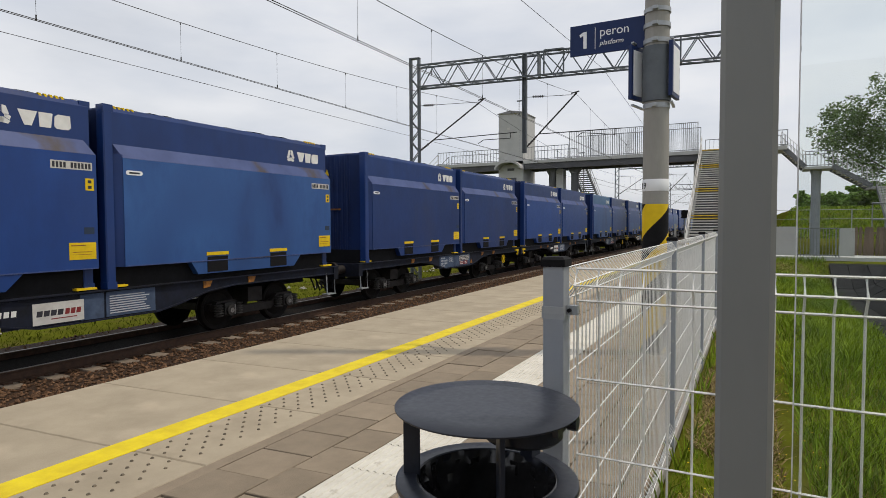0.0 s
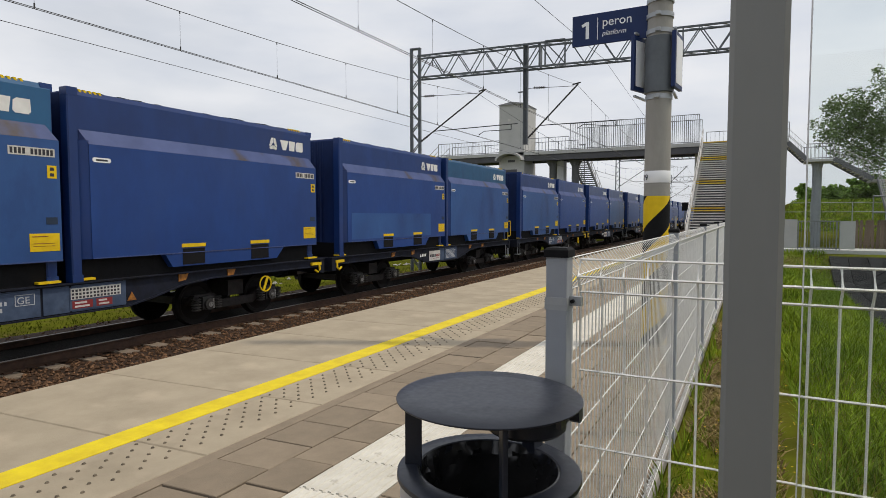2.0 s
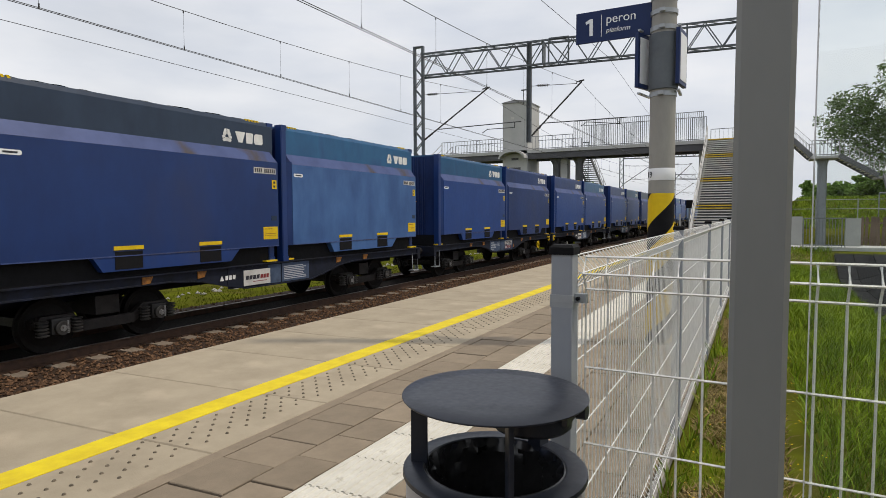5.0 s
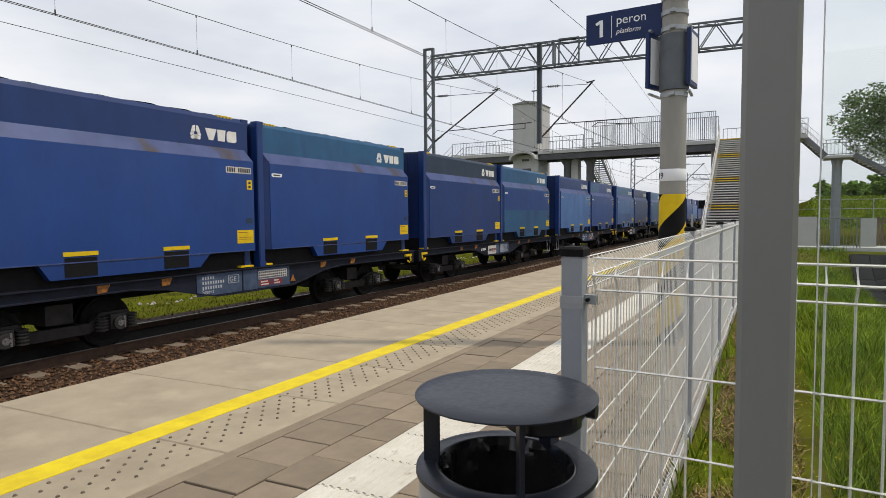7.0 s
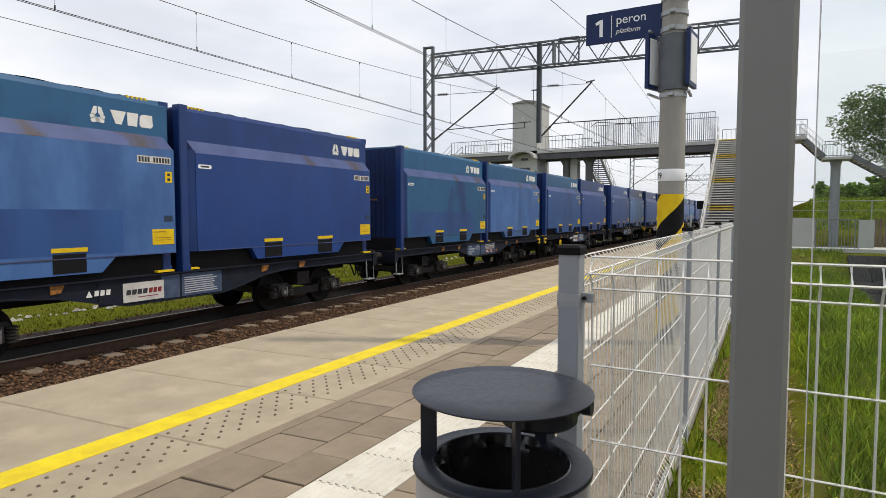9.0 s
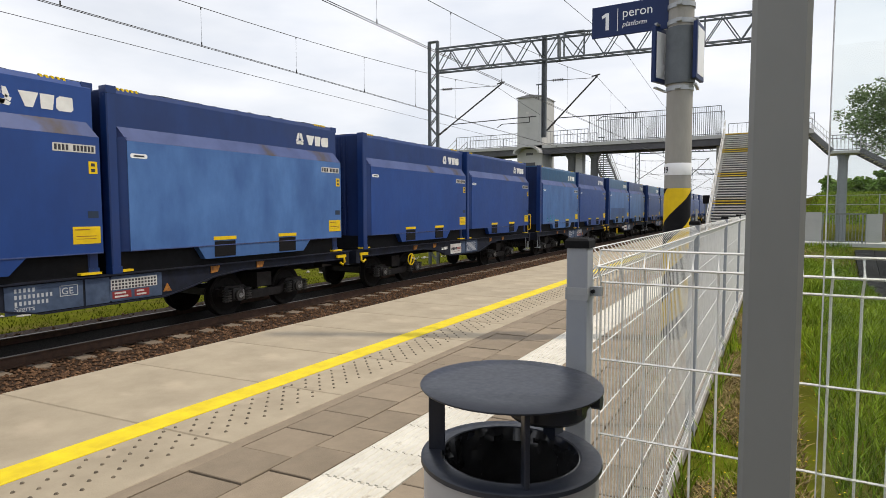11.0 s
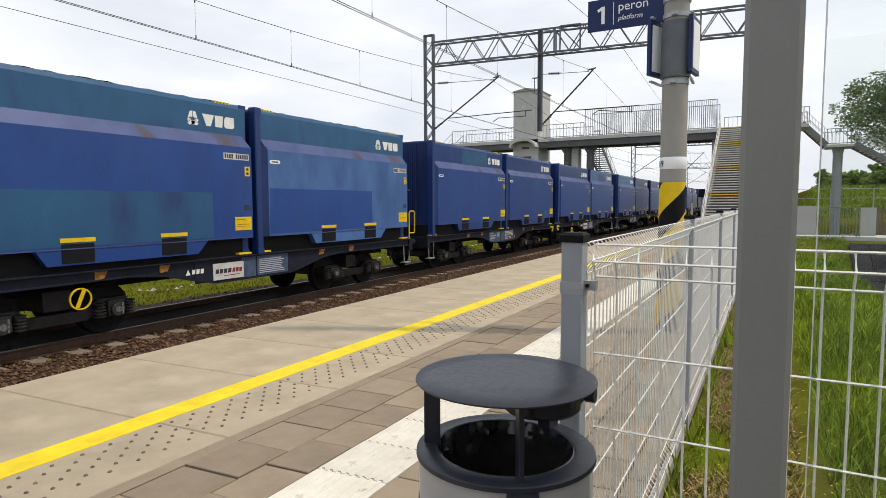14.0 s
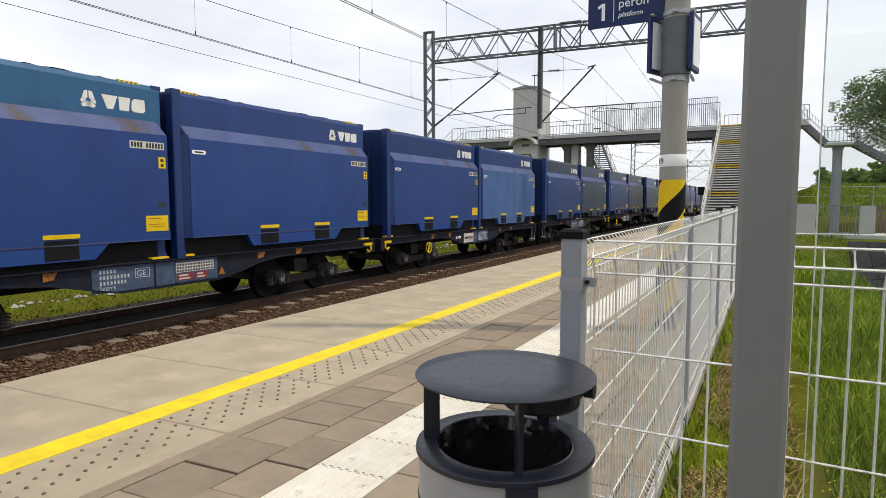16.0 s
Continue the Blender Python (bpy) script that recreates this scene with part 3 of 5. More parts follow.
def container(upper, lower, label, patch=None, scribble=False):
    """A 20-foot bulk container; its length runs along y from 0 to 6.05, the base is at z = 0."""
    c = thing("container", label, "freight container", "containers on the train")
    z = 1.18
    low = Shape().prism([(-CX, 1.55 - z), (CX, 1.55 - z), (CX, 3.46 - z), (-CX, 3.46 - z)], 1, 0.32, 6.03)
    part("lower_body", low, lower, c)
    for s in (-1, 1):
        part("end_chamfer", Shape().prism([(s * (CX - 0.012), 0.324), (s * 1.13, 0.17), (s * 1.0, 0.17), (s * 1.0, 0.324)], 2, 1.55 - z, 3.52 - z), M_NAVY, c)
    part("upper_body", Shape().prism([(-1.12, 3.46 - z), (1.12, 3.46 - z), (1.12, 4.26 - z), (1.09, 4.34 - z), (1.0, 4.365 - z), (-1.0, 4.365 - z), (-1.09, 4.34 - z), (-1.12, 4.26 - z)], 1, 0.20, 6.0), upper, c)
    heap = Shape()
    rng = random.Random(len(label))
    ny, xs = 30, (-1.02, -0.6, 0.0, 0.6, 1.02)
    heap.add([(x, 0.3 + 5.6 * j / ny, 4.35 - z + (0 if abs(x) > 1 else 0.02) + rng.uniform(0.0, 0.028)) for j in range(ny + 1) for x in xs],
             [(j * 5 + i, j * 5 + i + 1, j * 5 + i + 6, j * 5 + i + 5) for j in range(ny) for i in range(4)])
    part("coal_load", heap, M_COAL, c, "heaped black coal")
    for s in (-1, 1):
        # Brightness of the up-facing slope is painted in by the paler blue.
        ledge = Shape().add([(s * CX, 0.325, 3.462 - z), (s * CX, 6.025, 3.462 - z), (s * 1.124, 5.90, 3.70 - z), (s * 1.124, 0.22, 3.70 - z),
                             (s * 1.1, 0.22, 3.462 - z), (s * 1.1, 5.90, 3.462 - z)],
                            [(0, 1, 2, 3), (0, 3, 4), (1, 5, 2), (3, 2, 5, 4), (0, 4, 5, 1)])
        part("ledge", ledge, M_LEDGE, c, "sloping ledge, painted paler as the slope catches light")
        part("side_skirt", Shape().prism([(1.70, 1.548 - z), (1.86, 1.30 - z), (4.62, 1.30 - z), (4.86, 1.548 - z)], 0, s * 1.10, s * (CX - 0.004)), lower, c)
        for u in (2.08, 3.84) if s > 0 else ():
            # A solid black block gives the darkness inside the pocket opening.
            p = part("fork_pocket", Shape().box(min(s * 1.2, s * (CX + 0.004)), max(s * 1.2, s * (CX + 0.004)), u, u + 0.52, 1.33 - z, 1.64 - z), M_BLACK, c, "fork pocket, its dark hollow painted black")
            part("pocket_rim", Shape().box(min(s * 1.2, s * (CX + 0.012)), max(s * 1.2, s * (CX + 0.012)), u - 0.02, u + 0.54, 1.665 - z, 1.735 - z), M_YELLOW, p, "yellow rim")
        if s > 0:
            part("bottom_rail", Shape().bar((s * (CX + 0.004), 0.34, 1.56 - z), (s * (CX + 0.004), 6.02, 1.56 - z), 0.012, 0.018), M_LEDGE, c)
    # Black colour holds the shade of the recess below the body.
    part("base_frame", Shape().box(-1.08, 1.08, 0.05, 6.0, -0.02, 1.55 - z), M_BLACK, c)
    for y0 in (0.0, 5.86):
        for s in (-1, 1):
            xo = 1.225 if y0 == 0 else 1.112
            post = Shape().prism([(s * xo, y0 + 0.02), (s * xo, y0 + 0.15), (s * (xo - 0.035), y0 + 0.17), (s * 1.03, y0 + 0.17), (s * 1.03, y0), (s * (xo - 0.02), y0)], 2, 0.10, 3.05)
            for zz in (0.0, 3.05):
                post.box(min(s * 1.03, s * (xo + 0.003)), max(s * 1.03, s * (xo + 0.003)), y0 - 0.004, y0 + 0.174, zz, zz + (0.118 if zz == 0 else 0.125))
            part("corner_post", post, M_NAVY, c)
        wall = Shape()
        y = y0 + 0.06
        outline = []
        for k in range(12):
            x = -1.05 + k * 0.175
            outline += [(x, y + 0.0), (x + 0.06, y + 0.0), (x + 0.09, y + 0.028), (x + 0.15, y + 0.028)]
        outline += [(1.05, y + 0.0), (1.05, y + 0.10), (-1.05, y + 0.10)]
        wall.prism(outline, 2, 0.05, 3.12)
        # The end's shade is painted in by its darker navy.
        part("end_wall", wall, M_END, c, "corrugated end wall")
    lock = part("lock_bar", Shape().box(-0.94, 0.55, 0.025, 0.05, 1.53, 1.575), M_AMBER, c, "worn yellow locking bar")
    part("lock_box", Shape().box(-0.42, -0.12, 0.0, 0.045, 1.46, 1.64), M_AMBER, lock)
    part("warning_triangle", Shape().prism([(-0.02, 2.56), (0.14, 2.56), (0.06, 2.74)], 1, 0.045, 0.055), M_YELLOW, c, "yellow warning triangle")
    part("warning_plate", Shape().box(0.0, 0.12, 0.045, 0.055, 2.38, 2.52), M_AMBER, c)
    # markings on the side towards the platform
    x = CX + 0.002
    plate = part("number_plate", Shape().box(x - 0.004, x + 0.003, 5.30, 5.96, 3.19 - z, 3.32 - z), M_WHITE_BOARD, c, "white plate with dark print")
    bars = Shape()
    for k in range(11):
        if k != 4:
            bars.box(x, x + 0.006, 5.325 + 0.057 * k, 5.362 + 0.057 * k, 3.21 - z, 3.30 - z)
    tagged(part("print", bars, M_INK, plate), kind="stuff")
    yp = part("class_plate", Shape().box(x - 0.004, x + 0.003, 5.84, 5.98, 2.86 - z, 3.06 - z), M_YELLOW, c, "small yellow plate")
    for low in (2.89, 2.98):
        part("print", Shape().box(x, x + 0.006, 5.88, 5.94, low - z, low + 0.05 - z), M_INK, yp)
    ys = part("notice_plate", Shape().box(x - 0.004, x + 0.003, 5.55, 5.99, 1.72 - z, 2.00 - z), M_YELLOW, c, "yellow notice plate")
    part("print", Shape().box(x, x + 0.006, 5.58, 5.82, 1.945 - z, 1.96 - z).box(x, x + 0.006, 5.60, 5.92, 1.84 - z, 1.85 - z).box(x, x + 0.006, 5.60, 5.92, 1.80 - z, 1.806 - z), M_AMBER, ys)
    part("grey_plate", Shape().box(x - 0.004, x + 0.003, 5.80, 5.97, 2.14 - z, 2.25 - z), M_SLATE, c)
    oval = Shape().prism([(0.40, 3.17 - z), (0.66, 3.17 - z), (0.685, 3.185 - z), (0.69, 3.21 - z), (0.685, 3.235 - z), (0.66, 3.25 - z), (0.40, 3.25 - z), (0.375, 3.235 - z), (0.37, 3.21 - z), (0.375, 3.185 - z)], 0, x - 0.004, x + 0.003)
    ob = part("oval_plate", oval, M_LETTER, c, "white oval plate")
    part("print", Shape().box(x, x + 0.006, 0.43, 0.63, 3.195 - z, 3.225 - z), M_INK, ob)
    # three-lobed emblem and three plain blocks beside it
    xl = 1.122
    lobes = Shape()
    for a in (90, 210, 330):
        ca, sa = math.cos(radians(a)), math.sin(radians(a))
        for side in (-1, 1):
            pts = [(side * 0.012, 0.045), (side * 0.012, 0.175), (side * 0.075, 0.165), (side * 0.125, 0.03), (side * 0.075, -0.02)]
            if a != 90 and side * (1 if a == 210 else -1) > 0:
                pts = [(0.0, 0.055), (0.0, 0.15), (side * 0.07, 0.14), (side * 0.06, 0.03)]
            lobes.prism([(4.70 + 0.85 * (u * sa + v * ca), 3.935 - z - 0.85 * (u * ca - v * sa)) for u, v in pts], 0, xl - 0.004, xl + 0.003)
    part("emblem", lobes, M_LOGO, c, "white three-lobed emblem")
    blocks = Shape()
    blocks.prism([(4.92, 4.06 - z), (5.20, 4.06 - z), (5.115, 3.83 - z), (5.01, 3.83 - z)], 0, xl - 0.004, xl + 0.003)
    blocks.prism([(5.22, 4.06 - z), (5.43, 4.06 - z), (5.40, 3.83 - z), (5.23, 3.83 - z)], 0, xl - 0.004, xl + 0.003)
    blocks.prism([(5.46, 4.02 - z), (5.51, 4.06 - z), (5.70, 4.06 - z), (5.71, 3.87 - z), (5.67, 3.83 - z), (5.49, 3.83 - z), (5.45, 3.87 - z)], 0, xl - 0.004, xl + 0.003)
    part("emblem_word", blocks, M_LOGO, c, "plain white blocks")
    for u0 in (0.28, 5.25):
        stripes = Shape()
        for k in range(5):
            stripes.prism([(u0 + 0.085 * k, 4.318 - z), (u0 + 0.042 + 0.085 * k, 4.318 - z), (u0 + 0.022 + 0.085 * k, 4.364 - z), (u0 - 0.02 + 0.085 * k, 4.364 - z)], 0, 1.05, 1.098)
        part("edge_stripes", stripes, M_YELLOW, c, "yellow slanted edge marks")
    if patch:
        u0, u1, z0, z1, mat, xo = patch
        part("repainted_patch", Shape().box(xo - 0.02, xo, u0, u1, z0 - z, z1 - z), mat, c, "repainted area")
    if scribble:
        rng = random.Random(12)
        for k in range(7):
            u, w = 0.85 + 0.21 * k, 1.64 - z
            line = [(CX + 0.004, u + rng.uniform(-0.06, 0.14), w + 0.07 * i + rng.uniform(-0.03, 0.03)) for i in range(rng.choice((4, 5, 6)))]
            part("graffiti", Shape().tube(line, 0.011, 4), M_CYAN, c, "pale cyan sprayed scribble")
    for ob in c.children_recursive:
        fitted(ob)
    return c


def bogie(parent, y):
    b = part("bogie", Shape()
             .prism([(-1.25, 0.52), (-1.15, 0.66), (-0.65, 0.66), (-0.45, 0.50), (0.45, 0.50), (0.65, 0.66), (1.15, 0.66), (1.25, 0.52), (1.2, 0.44), (0.75, 0.50), (0.45, 0.32), (-0.45, 0.32), (-0.75, 0.50), (-1.2, 0.44)], 0, 0.93, 1.05)
             .prism([(-1.25, 0.52), (-1.15, 0.66), (-0.65, 0.66), (-0.45, 0.50), (0.45, 0.50), (0.65, 0.66), (1.15, 0.66), (1.25, 0.52), (1.2, 0.44), (0.75, 0.50), (0.45, 0.32), (-0.45, 0.32), (-0.75, 0.50), (-1.2, 0.44)], 0, -1.05, -0.93)
             .box(-1.0, 1.0, -0.22, 0.22, 0.55, 0.88).box(-0.9, 0.9, -1.22, -1.12, 0.45, 0.6).box(-0.9, 0.9, 1.12, 1.22, 0.45, 0.6),
             M_BOGIE, parent, at=pose(0, y, (RAIL_Z - WAGON_Z) / SIZE))
    for d in (-0.9, 0.9):
        wheels = Shape()
        for s in (-1, 1):
            prof = [(0.05, -0.07), (0.12, -0.085), (0.15, -0.05), (0.36, -0.035), (0.40, -0.065), (0.458, -0.065), (0.462, 0.045), (0.485, 0.055), (0.485, 0.075), (0.40, 0.07), (0.36, 0.03), (0.15, 0.05), (0.05, 0.06)]
            w = Shape().lathe([(r, -s * zz) for r, zz in prof], 28)
            w.turned(pose(s * 0.72, 0, 0, 0, 90, 0))
            wheels.add(w.v, w.f)
        wheels.tube([(-1.0, 0, 0), (1.0, 0, 0)], 0.08, 12)
        part("wheelset", wheels, M_WHEEL, b, smooth=True, at=pose(0, d, 0.46))
        for s in (-1, 1):
            bx = Shape().box(s * 1.07 - 0.11, s * 1.07 + 0.11, d - 0.15, d + 0.15, 0.36, 0.62)
            bx.tube([(s * 1.10, d, 0.46), (s * 1.24, d, 0.46)], 0.12, 14)
            part("axle_box", bx, M_SPRING if s > 0 else M_BOGIE, b, bevel=0.01)
            if s < 0:
                continue
            part("axle_cap", Shape().tube([(s * 1.24, d - 0.0, 0.46), (s * 1.246, d, 0.46)], 0.055, 12).box(min(s * 1.235, s * 1.25), max(s * 1.235, s * 1.25), d + 0.055, d + 0.085, 0.37, 0.58), M_AXLE, b, "bright worn axle cap")
            for e in (-0.27, 0.27):
                prof = []
                for k in range(5):
                    prof += [(0.06, 0.055 * k), (0.10, 0.055 * k + 0.012), (0.10, 0.055 * k + 0.030), (0.06, 0.055 * k + 0.042)]
                part("spring", Shape().lathe(prof, 12, (s * 1.12, d + e, 0.34)), M_SPRING, b)
    return b


def wagon_unit(kind):
    """One half of a two-part flat wagon; the middle is at y = 0, rail head at z = 0."""
    w = thing("container_wagon", "grimy dark blue flat wagon under two containers, with white notice boards" if kind == "A" else "grimy dark blue flat wagon under two containers, with numbered grey panels", "freight wagon", "wagons of the train")
    belly = [(-6.45, 1.16), (-6.45, 0.98), (-2.9, 1.0), (-2.2, 0.93), (-1.5, 0.76), (-1.05, 0.67), (1.05, 0.67), (1.5, 0.76), (2.2, 0.93), (2.9, 1.0), (6.45, 0.98), (6.45, 1.16)]
    for s in (-1, 1):
        part("side_beam", Shape().prism(belly, 0, s * 1.10, s * 1.16), M_WAGON, w)
        low = [(a, b) for a, b in belly[1:-1]]
        fl = Shape()
        for (a, b), (e, f) in zip(low, low[1:]):
            fl.bar((s * 1.13, a, b), (s * 1.13, e, f), 0.14, 0.025)
        fl.bar((s * 1.15, -6.45, 1.165), (s * 1.15, 6.45, 1.165), 0.16, 0.02)
        part("beam_flange", fl, M_WAGON, w)
    part("deck", Shape().box(-1.1, 1.1, -6.45, 6.45, 1.06, 1.14).box(-0.35, 0.35, -6.3, 6.3, 0.72, 1.06).box(-1.1, 1.1, -0.1, 0.1, 0.75, 1.06), M_WAGON, w)
    for y in (-6.45, 6.45):
        e = 1 if y > 0 else -1
        part("head_stock", Shape().box(-1.2, 1.2, min(y, y - e * 0.18), max(y, y - e * 0.18), 0.82, 1.16), M_WAGON, w)
    for y in (-3.9, 3.9):
        bogie(w, y)
    ends = (6.45,) if kind == "A" else (-6.45,)
    for y in ends:
        e = 1 if y > 0 else -1
        for s in (-0.875, 0.875):
            bf = Shape().tube([(s, y, 1.0), (s, y + e * 0.42, 1.0)], 0.12, 14).tube([(s, y + e * 0.42, 1.0), (s, y + e * 0.46, 1.0)], 0.225, 20)
            part("buffer", bf, M_BOGIE, w, smooth=True)
        hoses = Shape()
        for k, s in enumerate((0.45, 0.62)):
            hoses.tube([(s, y, 0.86), (s, y + e * 0.12, 0.7), (s + 0.03, y + e * 0.2, 0.46), (s - 0.02, y + e * 0.34, 0.5), (s - 0.1, y + e * 0.42, 0.66)], 0.022, 6)
        part("brake_hose", hoses, M_BLACK, w)
        step = Shape().tube([(1.16, y - e * 0.12, 1.0), (1.18, y - e * 0.12, 0.45), (1.18, y - e * 0.45, 0.45), (1.16, y - e * 0.45, 1.0)], 0.018, 6).box(1.02, 1.22, min(y - e * 0.12, y - e * 0.45), max(y - e * 0.12, y - e * 0.45), 0.44, 0.465)
        part("shunter_step", step, M_GALV, w)
    joint = -6.45 if kind == "A" else 6.45
    e = 1 if joint > 0 else -1
    part("joint_drum", Shape().tube([(0, joint, 0.92), (0, joint + e * 0.5, 0.92)], 0.3, 18).box(-0.55, 0.55, min(joint, joint + e * 0.35), max(joint, joint + e * 0.35), 0.72, 0.9), M_BOGIE, w)
    hook = Shape().bar((1.2, joint - e * 0.5, 1.06), (1.2, joint - e * 0.15, 1.06), 0.06, 0.07)
    hook.tube([(1.2, joint - e * 0.22, 1.05), (1.22, joint - e * 0.2, 0.9), (1.22, joint - e * 0.28, 0.84), (1.22, joint - e * 0.38, 0.9)], 0.028, 8)
    part("rope_hook", hook, M_YELLOW, w, "yellow rope hook")
    for y in (-6.0, -0.28, 0.28, 6.0):
        part("twist_lock", Shape().box(1.04, 1.2, y - 0.17, y + 0.17, 1.20, 1.235), M_YELLOW, w, "yellow container lock")
    for y in (-3.4, -2.2, 2.2, 3.4):
        part("lashing_ring", Shape().prism([(y - 0.11, 1.14), (y + 0.11, 1.14), (y + 0.05, 1.02), (y - 0.11, 1.0)], 0, 1.165, 1.185), M_AMBER, w, "worn orange lashing plate")
    x = 1.17
    # panels in the middle
    for a, b in ((-1.55, -0.42), (-0.38, 0.02), (0.06, 1.0)):
        part("side_panel", Shape().box(x - 0.008, x + 0.004, a, b, 0.70, 1.13), M_WAGON_PANEL if kind == "B" or a > -1 else M_WAGON, w)
    if kind == "A":
        bd = part("name_board", Shape().box(x, x + 0.012, -1.12, -0.33, 0.72, 1.06), M_WHITE_BOARD, w, "white board with dark and red print")
        dark = Shape()
        for k in range(4):
            dark.prism([(-1.07 + 0.105 * k, 0.85), (-0.985 + 0.105 * k, 0.85), (-0.97 + 0.105 * k, 0.94), (-1.055 + 0.105 * k, 0.94)], 0, x + 0.01, x + 0.015)
        part("print", dark, M_INK, bd)
        red = Shape()
        for k in range(3):
            red.prism([(-0.64 + 0.09 * k, 0.85), (-0.57 + 0.09 * k, 0.85), (-0.555 + 0.09 * k, 0.94), (-0.625 + 0.09 * k, 0.94)], 0, x + 0.01, x + 0.015)
        red.box(x + 0.01, x + 0.015, -0.85, -0.45, 0.79, 0.805)
        part("print", red, M_RED, bd)
        lg = Shape()
        for k in range(3):
            lg.prism([(-1.62 + 0.1 * k, 0.90), (-1.55 + 0.1 * k, 0.90), (-1.54 + 0.1 * k, 0.99), (-1.61 + 0.1 * k, 0.99)], 0, x + 0.004, x + 0.008)
        lg.prism([(-1.76, 0.89), (-1.65, 0.89), (-1.705, 1.0)], 0, x + 0.004, x + 0.008)
        part("emblem", lg, M_LOGO, w, "small white emblem")
        ln = Shape()
        for k in range(8):
            ln.box(x + 0.003, x + 0.008, 0.12, 0.12 + random.uniform(0.6, 0.8), 0.75 + 0.042 * k, 0.768 + 0.042 * k)
        tagged(part("print", ln, M_GREYPRINT, w), "pale printed lines", kind="stuff")
    else:
        nb = Shape()
        for r, n in ((1, 8), (2, 9), (3, 5)):
            for k in range(n):
                nb.box(x + 0.003, x + 0.008, -1.42 + 0.062 * k, -1.388 + 0.062 * k, 0.735 + 0.098 * r, 0.795 + 0.098 * r)
        tagged(part("print", nb, M_GREYPRINT, w), "pale painted rows of marks", kind="stuff")
        lettering("print", "Sggrrs", 0.115, M_GREYPRINT, w, pose(x + 0.006, -1.43, 0.745, 90, 0, 90))
        fr = Shape()
        for a, b, e0, e1 in ((-0.78, -0.5, 0.90, 0.91), (-0.78, -0.5, 1.06, 1.07), (-0.78, -0.77, 0.9, 1.07), (-0.51, -0.5, 0.9, 1.07)):
            fr.box(x + 0.003, x + 0.008, a, b, e0, e1)
        part("print_frame", fr, M_GREYPRINT, w)
        lettering("print", "GE", 0.15, M_GREYPRINT, w, pose(x + 0.006, -0.755, 0.93, 90, 0, 90))
        tb = part("load_table", Shape().box(x, x + 0.012, 0.02, 0.92, 0.72, 1.10), M_WAGON_PANEL, w, "grey load table with white cells and red print")
        part("table_field", Shape().box(x + 0.01, x + 0.014, 0.04, 0.90, 0.90, 1.085), M_WHITE_BOARD, tb)
        cells = Shape()
        for r in range(3):
            for k in range(14):
                cells.box(x + 0.012, x + 0.017, 0.055 + 0.06 * k, 0.093 + 0.06 * k, 0.912 + 0.057 * r, 0.948 + 0.057 * r)
        tagged(part("print", cells, M_INK, tb), kind="stuff")
        for u0, u1 in ((0.06, 0.40), (0.46, 0.74)):
            rb = part("red_field", Shape().box(x + 0.01, x + 0.014, u0, u1, 0.745, 0.875), M_RED, tb)
            part("print", Shape().box(x + 0.012, x + 0.017, u0 + 0.04, u1 - 0.06, 0.765, 0.795).box(x + 0.012, x + 0.017, u0 + 0.04, u1 - 0.1, 0.825, 0.855), M_WHITE_BOARD, rb)
        tri = part("warning_triangle", Shape().prism([(1.02, 0.76), (1.20, 0.76), (1.11, 0.92)], 0, x + 0.002, x + 0.008), M_AMBER, w, "small orange triangle")
    for ob in w.children_recursive:
        running = ob.parent.name.startswith("bogie") or ob.name.startswith(("bogie", "buffer", "brake_hose"))
        fitted(ob, not running)
    return w


def brake_wheel(w, y):
    hw = Shape()
    for k in range(20):
        a0, a1 = 6.28318 * k / 20, 6.28318 * (k + 1) / 20
        hw.bar((1.26, y + 0.17 * math.cos(a0), 0.74 + 0.17 * math.sin(a0)), (1.26, y + 0.17 * math.cos(a1), 0.74 + 0.17 * math.sin(a1)), 0.024, 0.024)
    hw.bar((1.26, y - 0.06, 0.60), (1.26, y + 0.06, 0.88), 0.02, 0.06)
    fitted(part("brake_wheel", hw, M_YELLOW, w, "yellow hand brake wheel"))


PITCH_WAGON, STEP_B = 25.823, 13.208
TRAIN_START = 5.889
WAGONS = range(-1, 22)
# areas painted over: from, to, lower and upper edge, paint, and how far out the wall stands there
PATCHES = {"a": (0.335, 6.022, 2.50, 3.40, M_NAVY2, CX + 0.0035), "p": (0.5, 5.0, 1.62, 2.35, M_MID, CX + 0.0035), "c": (0.35, 4.2, 1.60, 2.62, M_NAVY2, CX + 0.0035),
           "d": (0.35, 5.0, 1.60, 2.50, M_TEAL, CX + 0.0035), "e": (4.75, 5.1, 1.68, 1.95, M_TEAL, CX + 0.0035), "u": (2.4, 4.0, 3.72, 4.16, M_NAVY, 1.1235), "w": (0.25, 2.55, 3.72, 4.24, M_TEAL, 1.1235), "v": (2.3, 4.45, 3.72, 4.22, M_TEAL, 1.1235)}
PAINT = {"n": M_NAVY, "r": M_NAVY2, "m": M_MID, "l": M_LIGHT, "t": M_TEAL, "s": M_SLATE}
WORDS = {"n": "navy", "r": "royal blue", "m": "faded blue", "l": "chalky light blue", "t": "teal blue", "s": "slate blue"}
# upper and lower paint of the containers, wagon by wagon, front half then rear half
CARGO = {-1: "nn nn rn nn", 0: "nr nm nn nn", 1: "nr nr tm nr", 2: "nrp tm nm nr", 3: "nr nm nr tm", 4: "sn tl tr nn", 5: "nr tr nr tr", 6: "sn tta nl nrw",
         7: "tlp nr ttp tl", 8: "tm nr rr nl", 9: "nr nr tlg nr", 10: "tlp nlu tr tr", 11: "trd tlc nrv nre", 12: "nr tru tr nr", 13: "nr nl sn ss"}
trains = []   # things that ride along, with their place at the clip's start


